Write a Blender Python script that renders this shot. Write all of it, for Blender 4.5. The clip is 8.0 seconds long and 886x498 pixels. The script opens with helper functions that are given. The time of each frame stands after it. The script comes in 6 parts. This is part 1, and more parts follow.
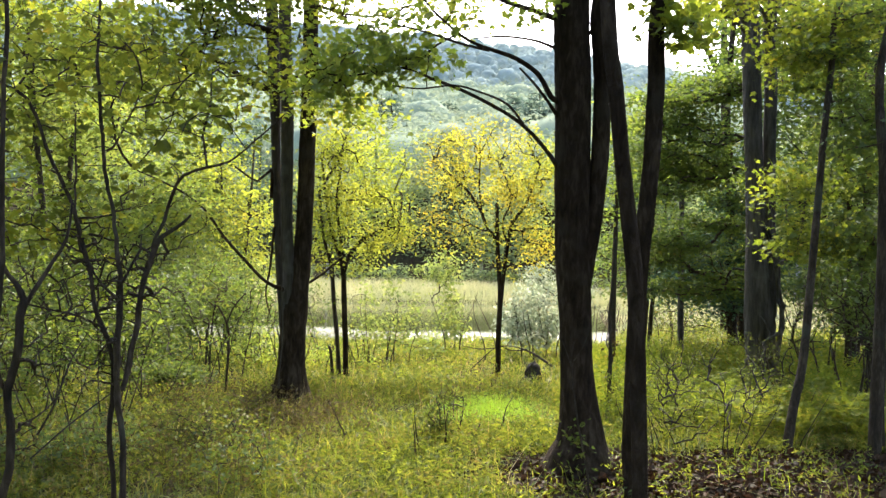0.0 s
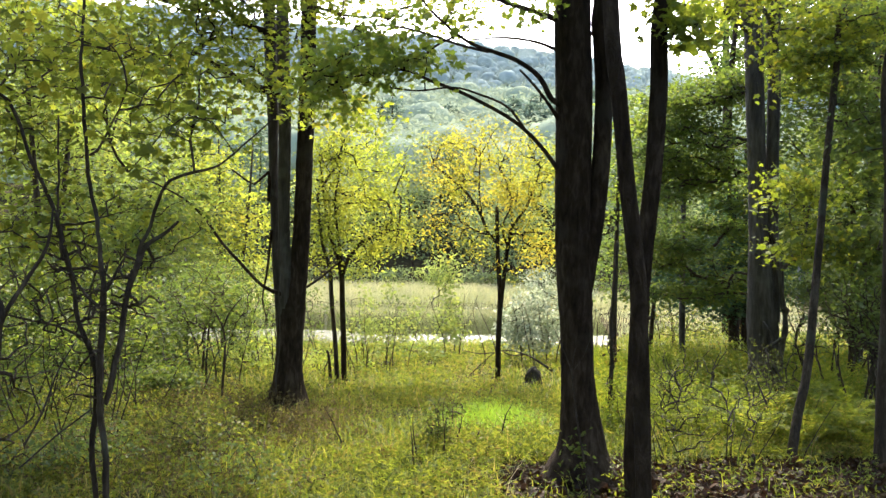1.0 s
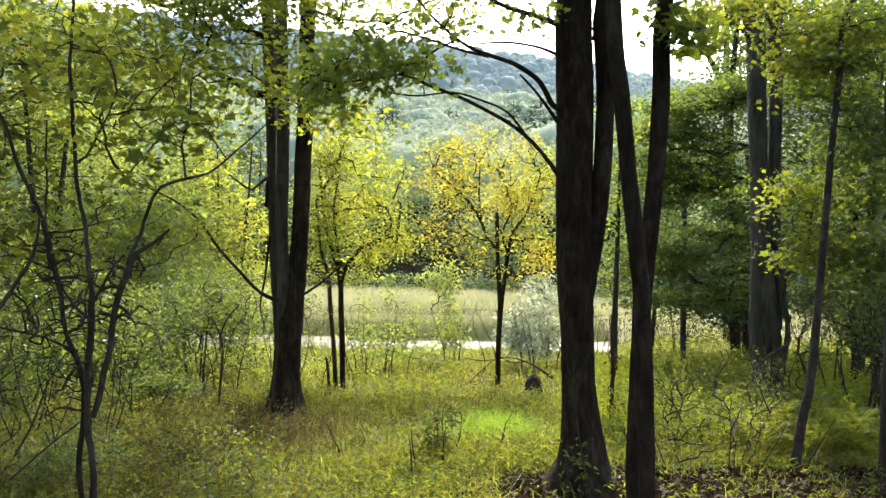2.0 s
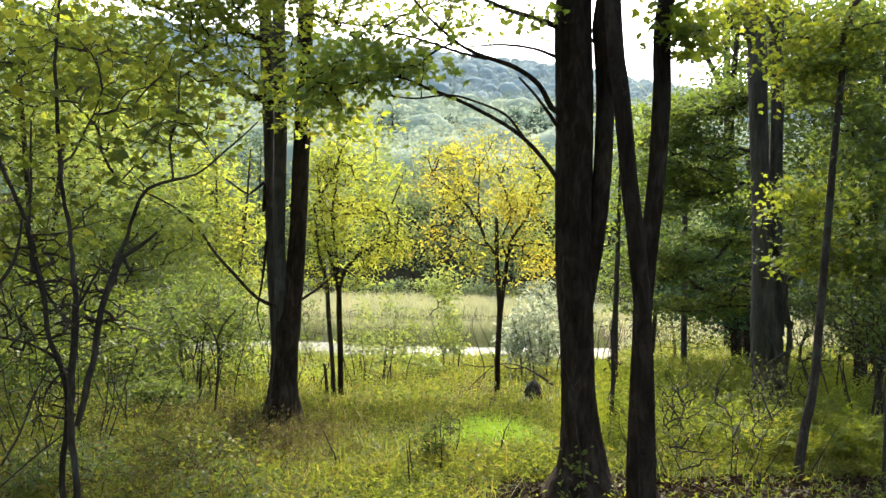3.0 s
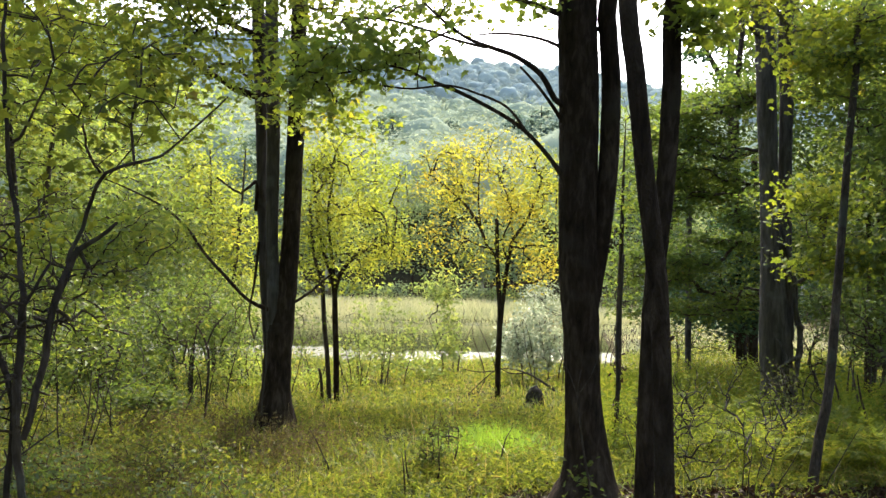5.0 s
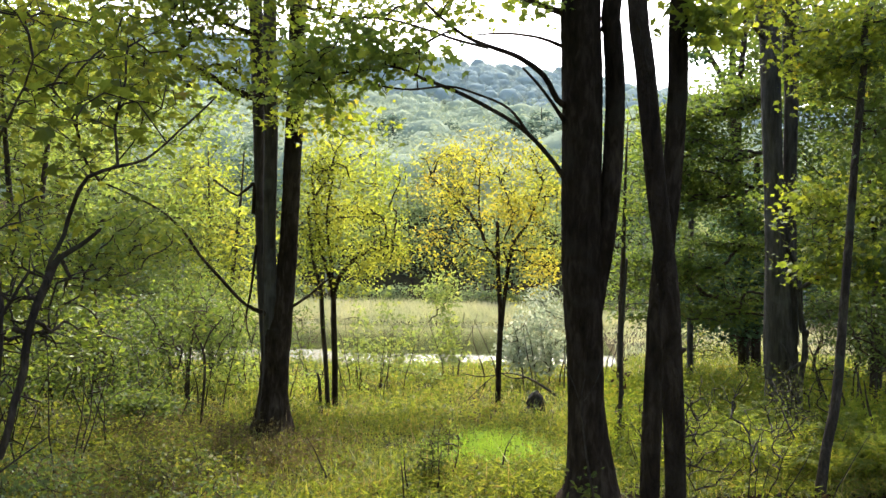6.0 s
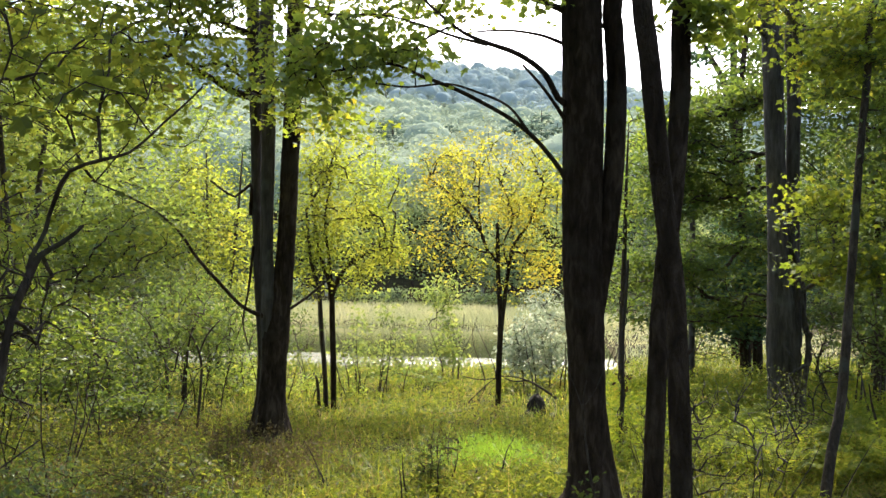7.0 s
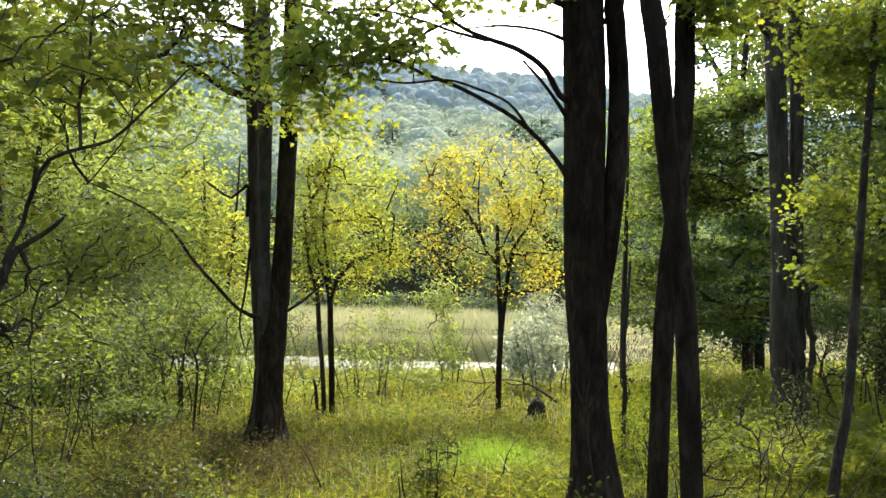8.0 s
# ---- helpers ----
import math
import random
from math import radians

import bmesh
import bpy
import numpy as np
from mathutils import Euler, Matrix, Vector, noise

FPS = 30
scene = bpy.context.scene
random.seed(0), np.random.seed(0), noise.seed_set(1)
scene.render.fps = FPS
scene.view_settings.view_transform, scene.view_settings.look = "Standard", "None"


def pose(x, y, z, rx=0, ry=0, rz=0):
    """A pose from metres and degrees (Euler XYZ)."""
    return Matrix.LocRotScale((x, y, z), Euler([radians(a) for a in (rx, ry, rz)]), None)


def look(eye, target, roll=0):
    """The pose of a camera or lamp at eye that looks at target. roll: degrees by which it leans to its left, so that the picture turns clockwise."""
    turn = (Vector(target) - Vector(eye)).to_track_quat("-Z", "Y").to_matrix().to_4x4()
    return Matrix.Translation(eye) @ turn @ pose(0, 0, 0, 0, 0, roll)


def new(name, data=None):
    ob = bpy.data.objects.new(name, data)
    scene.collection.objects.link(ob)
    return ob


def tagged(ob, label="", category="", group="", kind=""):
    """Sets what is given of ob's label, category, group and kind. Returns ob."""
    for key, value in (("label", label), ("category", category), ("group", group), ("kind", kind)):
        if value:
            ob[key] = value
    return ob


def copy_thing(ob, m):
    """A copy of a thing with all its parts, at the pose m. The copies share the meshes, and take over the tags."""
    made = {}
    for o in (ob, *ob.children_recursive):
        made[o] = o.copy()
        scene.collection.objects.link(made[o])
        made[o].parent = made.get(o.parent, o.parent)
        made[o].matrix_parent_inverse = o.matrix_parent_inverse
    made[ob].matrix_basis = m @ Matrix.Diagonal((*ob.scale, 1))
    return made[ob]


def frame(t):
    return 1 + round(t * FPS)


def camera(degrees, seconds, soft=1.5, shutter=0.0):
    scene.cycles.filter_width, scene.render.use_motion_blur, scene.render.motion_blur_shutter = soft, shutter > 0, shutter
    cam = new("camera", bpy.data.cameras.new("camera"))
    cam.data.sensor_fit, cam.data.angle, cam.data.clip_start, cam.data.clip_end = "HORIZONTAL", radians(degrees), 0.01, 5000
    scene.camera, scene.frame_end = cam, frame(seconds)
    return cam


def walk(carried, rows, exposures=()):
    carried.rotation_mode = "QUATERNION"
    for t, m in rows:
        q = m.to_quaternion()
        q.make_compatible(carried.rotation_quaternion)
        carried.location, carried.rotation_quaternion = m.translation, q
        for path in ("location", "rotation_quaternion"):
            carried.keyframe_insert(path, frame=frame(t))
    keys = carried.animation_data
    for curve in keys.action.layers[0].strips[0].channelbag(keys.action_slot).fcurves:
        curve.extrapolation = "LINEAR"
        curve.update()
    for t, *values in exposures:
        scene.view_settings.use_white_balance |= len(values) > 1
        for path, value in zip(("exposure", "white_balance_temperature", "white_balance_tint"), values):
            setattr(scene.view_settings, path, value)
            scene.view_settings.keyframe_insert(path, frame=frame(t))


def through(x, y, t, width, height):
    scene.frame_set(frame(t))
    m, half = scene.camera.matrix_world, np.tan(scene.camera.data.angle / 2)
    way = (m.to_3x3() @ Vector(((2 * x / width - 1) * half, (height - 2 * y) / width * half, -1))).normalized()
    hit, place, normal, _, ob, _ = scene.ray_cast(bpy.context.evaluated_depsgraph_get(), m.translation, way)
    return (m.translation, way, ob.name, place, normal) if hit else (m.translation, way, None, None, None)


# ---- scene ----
cam = camera(54.0, 8.0, soft=1.45)
PATH = [
    (0, (-0.003, 0.269, 1.725), (-0.0176, 2.269, 1.7346), 1.16),
    (0.5, (0.006, 0.330, 1.729), (-0.0091, 2.330, 1.7412), 1.23),
    (1, (0.011, 0.391, 1.748), (-0.0049, 2.391, 1.7623), 1.22),
    (1.5, (0.012, 0.438, 1.762), (-0.0038, 2.437, 1.7815), 1.24),
    (3, (0.035, 0.564, 1.755), (0.0175, 2.564, 1.7950), 1.32),
    (3.5, (0.045, 0.622, 1.739), (0.0273, 2.622, 1.7833), 1.32),
    (4, (0.050, 0.698, 1.720), (0.0331, 2.698, 1.7676), 1.30),
    (4.5, (0.054, 0.798, 1.715), (0.0361, 2.797, 1.7645), 1.31),
    (6, (0.050, 1.026, 1.746), (0.0315, 3.025, 1.8007), 1.41),
    (6.5, (0.058, 1.075, 1.741), (0.0390, 3.074, 1.7993), 1.39),
    (7, (0.060, 1.128, 1.731), (0.0406, 3.127, 1.7929), 1.37),
    (7.5, (0.063, 1.189, 1.717), (0.0435, 3.188, 1.7852), 1.33),
    (8, (0.064, 1.249, 1.703), (0.0451, 3.248, 1.7755), 1.30),
]
walk(cam, [(t, look(eye, target, roll)) for t, eye, target, roll in PATH],
     exposures=[(0.0, 2.5), (2.0, 2.41), (4.0, 2.32), (8.0, 2.22)])

# ---- light ----
SUN_HEIGHT, SUN_TURN = 46.0, 7.0     # degrees over the horizon, degrees to the right of +y
world = bpy.data.worlds.new("sky")
scene.world = world
world.use_nodes = True
wn = world.node_tree.nodes
sky = wn.new("ShaderNodeTexSky")
sky.sky_type, sky.sun_disc = "NISHITA", False
sky.sun_elevation, sky.sun_rotation = radians(SUN_HEIGHT), radians(SUN_TURN)
sky.air_density, sky.dust_density, sky.ozone_density = 1.0, 3.0, 1.0
wn["Background"].inputs["Strength"].default_value = 0.15
world.node_tree.links.new(sky.outputs[0], wn["Background"].inputs["Color"])

sun_data = bpy.data.lights.new("sun", "SUN")
sun_data.energy, sun_data.angle, sun_data.color = 2.5, radians(9.0), (1.0, 0.94, 0.82)
sun = new("sun", sun_data)
sun.matrix_world = look((0, 0, 30), Vector((0, 0, 30)) - Vector((math.sin(radians(SUN_TURN)), math.cos(radians(SUN_TURN)), math.tan(radians(SUN_HEIGHT)))))


# ---- materials ----
def material(name):
    m = bpy.data.materials.new(name)
    m.use_nodes = True
    nt = m.node_tree
    nt.nodes.clear()
    return m, nt.nodes, nt.links


def ramp(nodes, stops, mode="LINEAR"):
    r = nodes.new("ShaderNodeValToRGB")
    r.color_ramp.interpolation = mode
    while len(r.color_ramp.elements) < len(stops):
        r.color_ramp.elements.new(0.5)
    for e, (p, c) in zip(r.color_ramp.elements, stops):
        e.position, e.color = p, (*c, 1)
    return r


def leaf_material(name, stops, through=0.55, gloss=0.045, blotch=3.0, single=0.6, tinted=(2.62, 2.3, 1.6), rough=0.58):
    """Thin leaves: one colour per leaf, patchy over the crown, partly lit through."""
    m, n, l = material(name)
    geo = n.new("ShaderNodeNewGeometry")
    co = n.new("ShaderNodeTexCoord")
    noi = n.new("ShaderNodeTexNoise")
    noi.inputs["Scale"].default_value = blotch
    noi.inputs["Detail"].default_value = 2
    l.new(co.outputs["Object"], noi.inputs["Vector"])
    mix = n.new("ShaderNodeMath")
    mix.operation = "MULTIPLY_ADD"
    mix.inputs[1].default_value = single
    l.new(geo.outputs["Random Per Island"], mix.inputs[0])
    off = n.new("ShaderNodeMath")
    off.operation = "MULTIPLY_ADD"
    off.inputs[1].default_value, off.inputs[2].default_value = 1.2 + 1.2 * (0.6 - single), -0.4 - 0.3 * (0.6 - single)
    l.new(noi.outputs["Fac"], off.inputs[0])
    l.new(off.outputs[0], mix.inputs[2])
    r = ramp(n, stops)
    l.new(mix.outputs[0], r.inputs["Fac"])
    fine = n.new("ShaderNodeTexNoise")
    fine.inputs["Scale"].default_value = 90
    l.new(co.outputs["Object"], fine.inputs["Vector"])
    hsv = n.new("ShaderNodeHueSaturation")
    vv = n.new("ShaderNodeMapRange")
    vv.inputs["To Min"].default_value, vv.inputs["To Max"].default_value = 0.75, 1.25
    l.new(fine.outputs["Fac"], vv.inputs["Value"])
    l.new(vv.outputs[0], hsv.inputs["Value"])
    l.new(r.outputs["Color"], hsv.inputs["Color"])
    dif, tra, glo = n.new("ShaderNodeBsdfDiffuse"), n.new("ShaderNodeBsdfTranslucent"), n.new("ShaderNodeBsdfGlossy")
    glo.inputs["Roughness"].default_value = rough
    glo.inputs["Color"].default_value = (0.9, 0.95, 0.9, 1)
    tint = n.new("ShaderNodeMix")
    tint.data_type, tint.blend_type = "RGBA", "MULTIPLY"
    tint.inputs[0].default_value = 1.0
    tint.inputs["B"].default_value = (*tinted, 1)
    l.new(hsv.outputs["Color"], dif.inputs["Color"])
    l.new(hsv.outputs["Color"], tint.inputs["A"])
    l.new(tint.outputs["Result"], tra.inputs["Color"])
    a, b, out = n.new("ShaderNodeMixShader"), n.new("ShaderNodeMixShader"), n.new("ShaderNodeOutputMaterial")
    a.inputs[0].default_value, b.inputs[0].default_value = through, gloss
    l.new(dif.outputs[0], a.inputs[1])
    l.new(tra.outputs[0], a.inputs[2])
    l.new(a.outputs[0], b.inputs[1])
    l.new(glo.outputs[0], b.inputs[2])
    l.new(b.outputs[0], out.inputs["Surface"])
    return m


def solid_material(name, stops, scale=(6, 6, 6), rough=0.9, bump=0.5, depth=0.01, fine=40.0, lichen=None, shine=0.25):
    """Bark, earth, dead wood: two scales of colour, and relief."""
    m, n, l = material(name)
    co, mp = n.new("ShaderNodeTexCoord"), n.new("ShaderNodeMapping")
    mp.inputs["Scale"].default_value = scale
    l.new(co.outputs["Object"], mp.inputs["Vector"])
    a, b = n.new("ShaderNodeTexNoise"), n.new("ShaderNodeTexNoise")
    a.inputs["Scale"].default_value, a.inputs["Detail"].default_value, a.inputs["Roughness"].default_value = 1.0, 6, 0.65
    a.inputs["Distortion"].default_value = 0.6
    b.inputs["Scale"].default_value, b.inputs["Detail"].default_value = 0.25, 3
    l.new(mp.outputs[0], a.inputs["Vector"])
    l.new(mp.outputs[0], b.inputs["Vector"])
    add = n.new("ShaderNodeMath")
    add.operation = "MULTIPLY_ADD"
    add.inputs[1].default_value = 0.5
    l.new(b.outputs["Fac"], add.inputs[0])
    half = n.new("ShaderNodeMath")
    half.operation = "MULTIPLY"
    half.inputs[1].default_value = 0.5
    l.new(a.outputs["Fac"], half.inputs[0])
    l.new(half.outputs[0], add.inputs[2])
    r = ramp(n, stops)
    l.new(add.outputs[0], r.inputs["Fac"])
    colour = r.outputs["Color"]
    if lichen:
        c = n.new("ShaderNodeTexNoise")
        c.inputs["Scale"].default_value, c.inputs["Detail"].default_value = 3.0, 5
        l.new(co.outputs["Object"], c.inputs["Vector"])
        cr = ramp(n, [(0.57, (0, 0, 0)), (0.66, (1, 1, 1))])
        l.new(c.outputs["Fac"], cr.inputs["Fac"])
        mx = n.new("ShaderNodeMix")
        mx.data_type = "RGBA"
        mx.inputs["B"].default_value = (*lichen, 1)
        dim = n.new("ShaderNodeMath")
        dim.operation = "MULTIPLY"
        dim.inputs[1].default_value = 0.6
        l.new(cr.outputs["Color"], dim.inputs[0])
        l.new(dim.outputs[0], mx.inputs[0])
        l.new(colour, mx.inputs["A"])
        colour = mx.outputs["Result"]
    p, out = n.new("ShaderNodeBsdfPrincipled"), n.new("ShaderNodeOutputMaterial")
    p.inputs["Roughness"].default_value = rough
    p.inputs["Specular IOR Level"].default_value = shine
    l.new(colour, p.inputs["Base Color"])
    bu, ft = n.new("ShaderNodeBump"), n.new("ShaderNodeTexNoise")
    ft.inputs["Scale"].default_value, ft.inputs["Detail"].default_value = fine / 6.0, 4
    l.new(mp.outputs[0], ft.inputs["Vector"])
    sm = n.new("ShaderNodeMath")
    l.new(a.outputs["Fac"], sm.inputs[0])
    l.new(ft.outputs["Fac"], sm.inputs[1])
    bu.inputs["Strength"].default_value, bu.inputs["Distance"].default_value = bump, depth
    l.new(sm.outputs[0], bu.inputs["Height"])
    l.new(bu.outputs[0], p.inputs["Normal"])
    l.new(p.outputs[0], out.inputs["Surface"])
    return m


BARK = solid_material("maple_bark", [(0.32, (0.0129, 0.00839, 0.00596)), (0.5, (0.0387, 0.0271, 0.0192)), (0.68, (0.0944, 0.0698, 0.0525))], (30, 30, 9), 0.95, 1.0, 0.025, lichen=(0.06, 0.05, 0.038), shine=0.08)
BARK_GREY = solid_material("grey_bark", [(0.32, (0.0234, 0.0194, 0.0162)), (0.5, (0.0655, 0.0564, 0.0476)), (0.68, (0.131, 0.116, 0.1))], (30, 30, 5), 0.92, 1.0, 0.016, lichen=(0.13, 0.135, 0.11))
BARK_THIN = solid_material("sapling_bark", [(0.32, (0.014, 0.011, 0.009)), (0.5, (0.042, 0.03, 0.021)), (0.68, (0.095, 0.074, 0.054))], (60, 60, 14), 0.9, 0.7, 0.006, lichen=(0.07, 0.075, 0.055))
BARK_SEAM = solid_material("seam_bark", [(0.3, (0.03, 0.024, 0.018)), (0.7, (0.1, 0.085, 0.068))], (60, 60, 14), 0.9, 0.5, 0.004)
BARK_PALE = solid_material("pale_bark", [(0.3, (0.16, 0.15, 0.14)), (0.7, (0.42, 0.4, 0.37))], (20, 20, 6), 0.85, 0.4, 0.006)
DEADWOOD = solid_material("dead_wood", [(0.3, (0.02, 0.016, 0.013)), (0.6, (0.048, 0.039, 0.031)), (0.8, (0.09, 0.078, 0.066))], (40, 40, 8), 0.9, 0.7, 0.006)
EARTH = solid_material("earth_and_moss", [(0.3, (0.02, 0.018, 0.009)), (0.5, (0.038, 0.031, 0.015)), (0.7, (0.06, 0.054, 0.022))], (3, 3, 3), 1.0, 0.6, 0.03, shine=0.02)

LEAF_MAPLE = leaf_material("maple_leaves", [(0.0, (0.0735, 0.11, 0.0139)), (0.5, (0.106, 0.145, 0.0162)), (0.85, (0.153, 0.176, 0.0185)), (1.0, (0.254, 0.224, 0.0231))])
LEAF_SAPLING = leaf_material("sapling_leaves", [(0.0, (0.0519, 0.0757, 0.012)), (0.45, (0.0778, 0.104, 0.0156)), (0.85, (0.114, 0.128, 0.0183)), (1.0, (0.217, 0.161, 0.0238))], 0.66, 0.012)
LEAF_GREEN = leaf_material("green_leaves", [(0.0, (0.0303, 0.0539, 0.0108)), (0.5, (0.049, 0.08, 0.0144)), (0.85, (0.0712, 0.1, 0.0162)), (1.0, (0.116, 0.117, 0.0216))])
# darker leaf green, with the wood's shade put into the colour; dark bushes too
LEAF_SHADED = leaf_material("shaded_green_leaves", [(0.0, (0.0254, 0.046, 0.0106)), (0.5, (0.0466, 0.0757, 0.0142)), (0.85, (0.072, 0.0979, 0.0159)), (1.0, (0.101, 0.103, 0.0194))], 0.55, 0.03)
LEAF_GLOSSY = leaf_material("glossy_shrub_leaves", [(0.0, (0.0505, 0.0827, 0.0124)), (0.6, (0.101, 0.14, 0.0186)), (1.0, (0.165, 0.18, 0.0228))], 0.5, 0.05, rough=0.5)
LEAF_DEEP = leaf_material("deep_green_needles", [(0.0, (0.016, 0.04, 0.02)), (0.6, (0.034, 0.072, 0.032)), (1.0, (0.06, 0.105, 0.04))], 0.3, 0.04)
LEAF_YELLOW = leaf_material("turning_yellow_leaves", [(0.0, (0.129, 0.165, 0.0315)), (0.4, (0.174, 0.189, 0.0357)), (0.75, (0.235, 0.204, 0.0357)), (1.0, (0.262, 0.2, 0.037))], 0.58, 0.012, 1.3, 0.45, (2.25, 2.05, 1.25))
LEAF_PALE = leaf_material("yellow_green_leaves", [(0.0, (0.112, 0.154, 0.0284)), (0.4, (0.151, 0.182, 0.0336)), (0.8, (0.19, 0.196, 0.0357)), (1.0, (0.235, 0.187, 0.0399))], 0.58, 0.012, 1.3, 0.45, (2.25, 2.1, 1.25))
LEAF_LIME = leaf_material("lime_leaves", [(0.0, (0.07, 0.11, 0.018)), (0.5, (0.105, 0.145, 0.022)), (1.0, (0.165, 0.175, 0.028))], 0.6, tinted=(2.5, 2.35, 1.6))
LEAF_SOFT = leaf_material("soft_green_leaves", [(0.0, (0.0711, 0.103, 0.0234)), (0.5, (0.108, 0.141, 0.0306)), (1.0, (0.172, 0.174, 0.0378))], 0.58, 0.02, 1.5, 0.5, tinted=(2.3, 2.2, 1.6))
LEAF_SILVER = leaf_material("silver_leaves", [(0.0, (0.118, 0.165, 0.0952)), (0.5, (0.26, 0.305, 0.202)), (1.0, (0.543, 0.573, 0.448))], 0.42, 0.06, tinted=(1.25, 1.2, 1.05))
LEAF_WILLOW = leaf_material("willow_leaves", [(0.0, (0.06, 0.095, 0.022)), (0.5, (0.1, 0.14, 0.034)), (1.0, (0.165, 0.185, 0.05))], 0.5, 0.05)
LEAF_DULL = leaf_material("dull_shrub_leaves", [(0.0, (0.03, 0.048, 0.015)), (0.5, (0.058, 0.08, 0.018)), (0.85, (0.092, 0.1, 0.022)), (1.0, (0.12, 0.078, 0.03))], 0.48, 0.015)
# hillside leaves, paled and blued: the distance haze is put into their colour
LEAF_HILL_HAZE = leaf_material("hazed_hill_leaves", [(0.0, (0.215, 0.26, 0.188)), (0.5, (0.28, 0.318, 0.222)), (1.0, (0.323, 0.347, 0.238))], 0.25, 0.0, 0.13, 0.3, (1.2, 1.2, 1.1))
LEAF_FAR_HAZE = leaf_material("hazed_far_leaves", [(0.0, (0.241, 0.295, 0.289)), (0.5, (0.294, 0.342, 0.319)), (1.0, (0.352, 0.394, 0.352))], 0.25, 0.0, 0.1, 0.3, (1.2, 1.2, 1.1))
# pine needles lightened towards blue, haze painted into them
LEAF_PINE_HAZE = leaf_material("hazed_pine_needles", [(0.0, (0.07, 0.105, 0.09)), (0.5, (0.1, 0.14, 0.11)), (1.0, (0.14, 0.18, 0.13))], 0.35, 0.01, 0.3, 0.4, (1.4, 1.4, 1.2))
# far-bank foliage: base colours lightened to stand in for haze over the pond
LEAF_BANK_HAZE = leaf_material("hazed_bank_leaves", [(0.0, (0.085, 0.12, 0.065)), (0.5, (0.125, 0.16, 0.08)), (1.0, (0.18, 0.195, 0.09))], 0.5, 0.02, 0.5, 0.35, (2.0, 1.9, 1.3))
LEAF_BANK_DARK_HAZE = leaf_material("hazed_bank_needles", [(0.0, (0.04, 0.062, 0.045)), (0.5, (0.065, 0.095, 0.062)), (1.0, (0.095, 0.125, 0.075))], 0.35, 0.02, 0.5, 0.35, (1.8, 1.8, 1.3))
STRAW = leaf_material("straw_stalks", [(0.0, (0.16, 0.12, 0.05)), (0.5, (0.26, 0.2, 0.09)), (1.0, (0.36, 0.3, 0.16))], 0.3, 0.05, 1.0)
LEAF_FERN = leaf_material("fern_fronds", [(0.0, (0.0595, 0.0932, 0.0133)), (0.5, (0.104, 0.134, 0.0189)), (1.0, (0.164, 0.161, 0.0267))], 0.45, 0.015)
GRASS = leaf_material("meadow_grass", [(0.0, (0.0257, 0.0401, 0.00665)), (0.4, (0.0711, 0.0958, 0.0123)), (0.75, (0.136, 0.148, 0.0209)), (1.0, (0.187, 0.155, 0.0494))], 0.5, 0.025, 0.9, 0.9, tinted=(2.3, 2.3, 1.2), rough=0.62)
GRASS_FRESH = leaf_material("fresh_grass", [(0.0, (0.099, 0.189, 0.0171)), (1.0, (0.168, 0.274, 0.0238))], 0.5, 0.03, 2.0)
REEDS = leaf_material("marsh_reeds", [(0.0, (0.12, 0.15, 0.08)), (0.5, (0.19, 0.205, 0.12)), (1.0, (0.27, 0.255, 0.17))], 0.35, 0.03, 0.3, 0.35)
HERBS = leaf_material("weed_leaves", [(0.0, (0.0271, 0.0397, 0.0076)), (0.45, (0.0775, 0.0966, 0.0152)), (0.78, (0.138, 0.145, 0.0228)), (1.0, (0.107, 0.0843, 0.0274))], 0.5, 0.03, 1.2, 0.9, tinted=(2.2, 2.2, 1.15), rough=0.6)
LITTER = leaf_material("dead_leaves", [(0.0, (0.016, 0.01, 0.007)), (0.5, (0.04, 0.023, 0.014)), (0.85, (0.075, 0.044, 0.028)), (1.0, (0.13, 0.092, 0.066))], 0.12, 0.015, 2.5, tinted=(1.4, 1.1, 0.9))


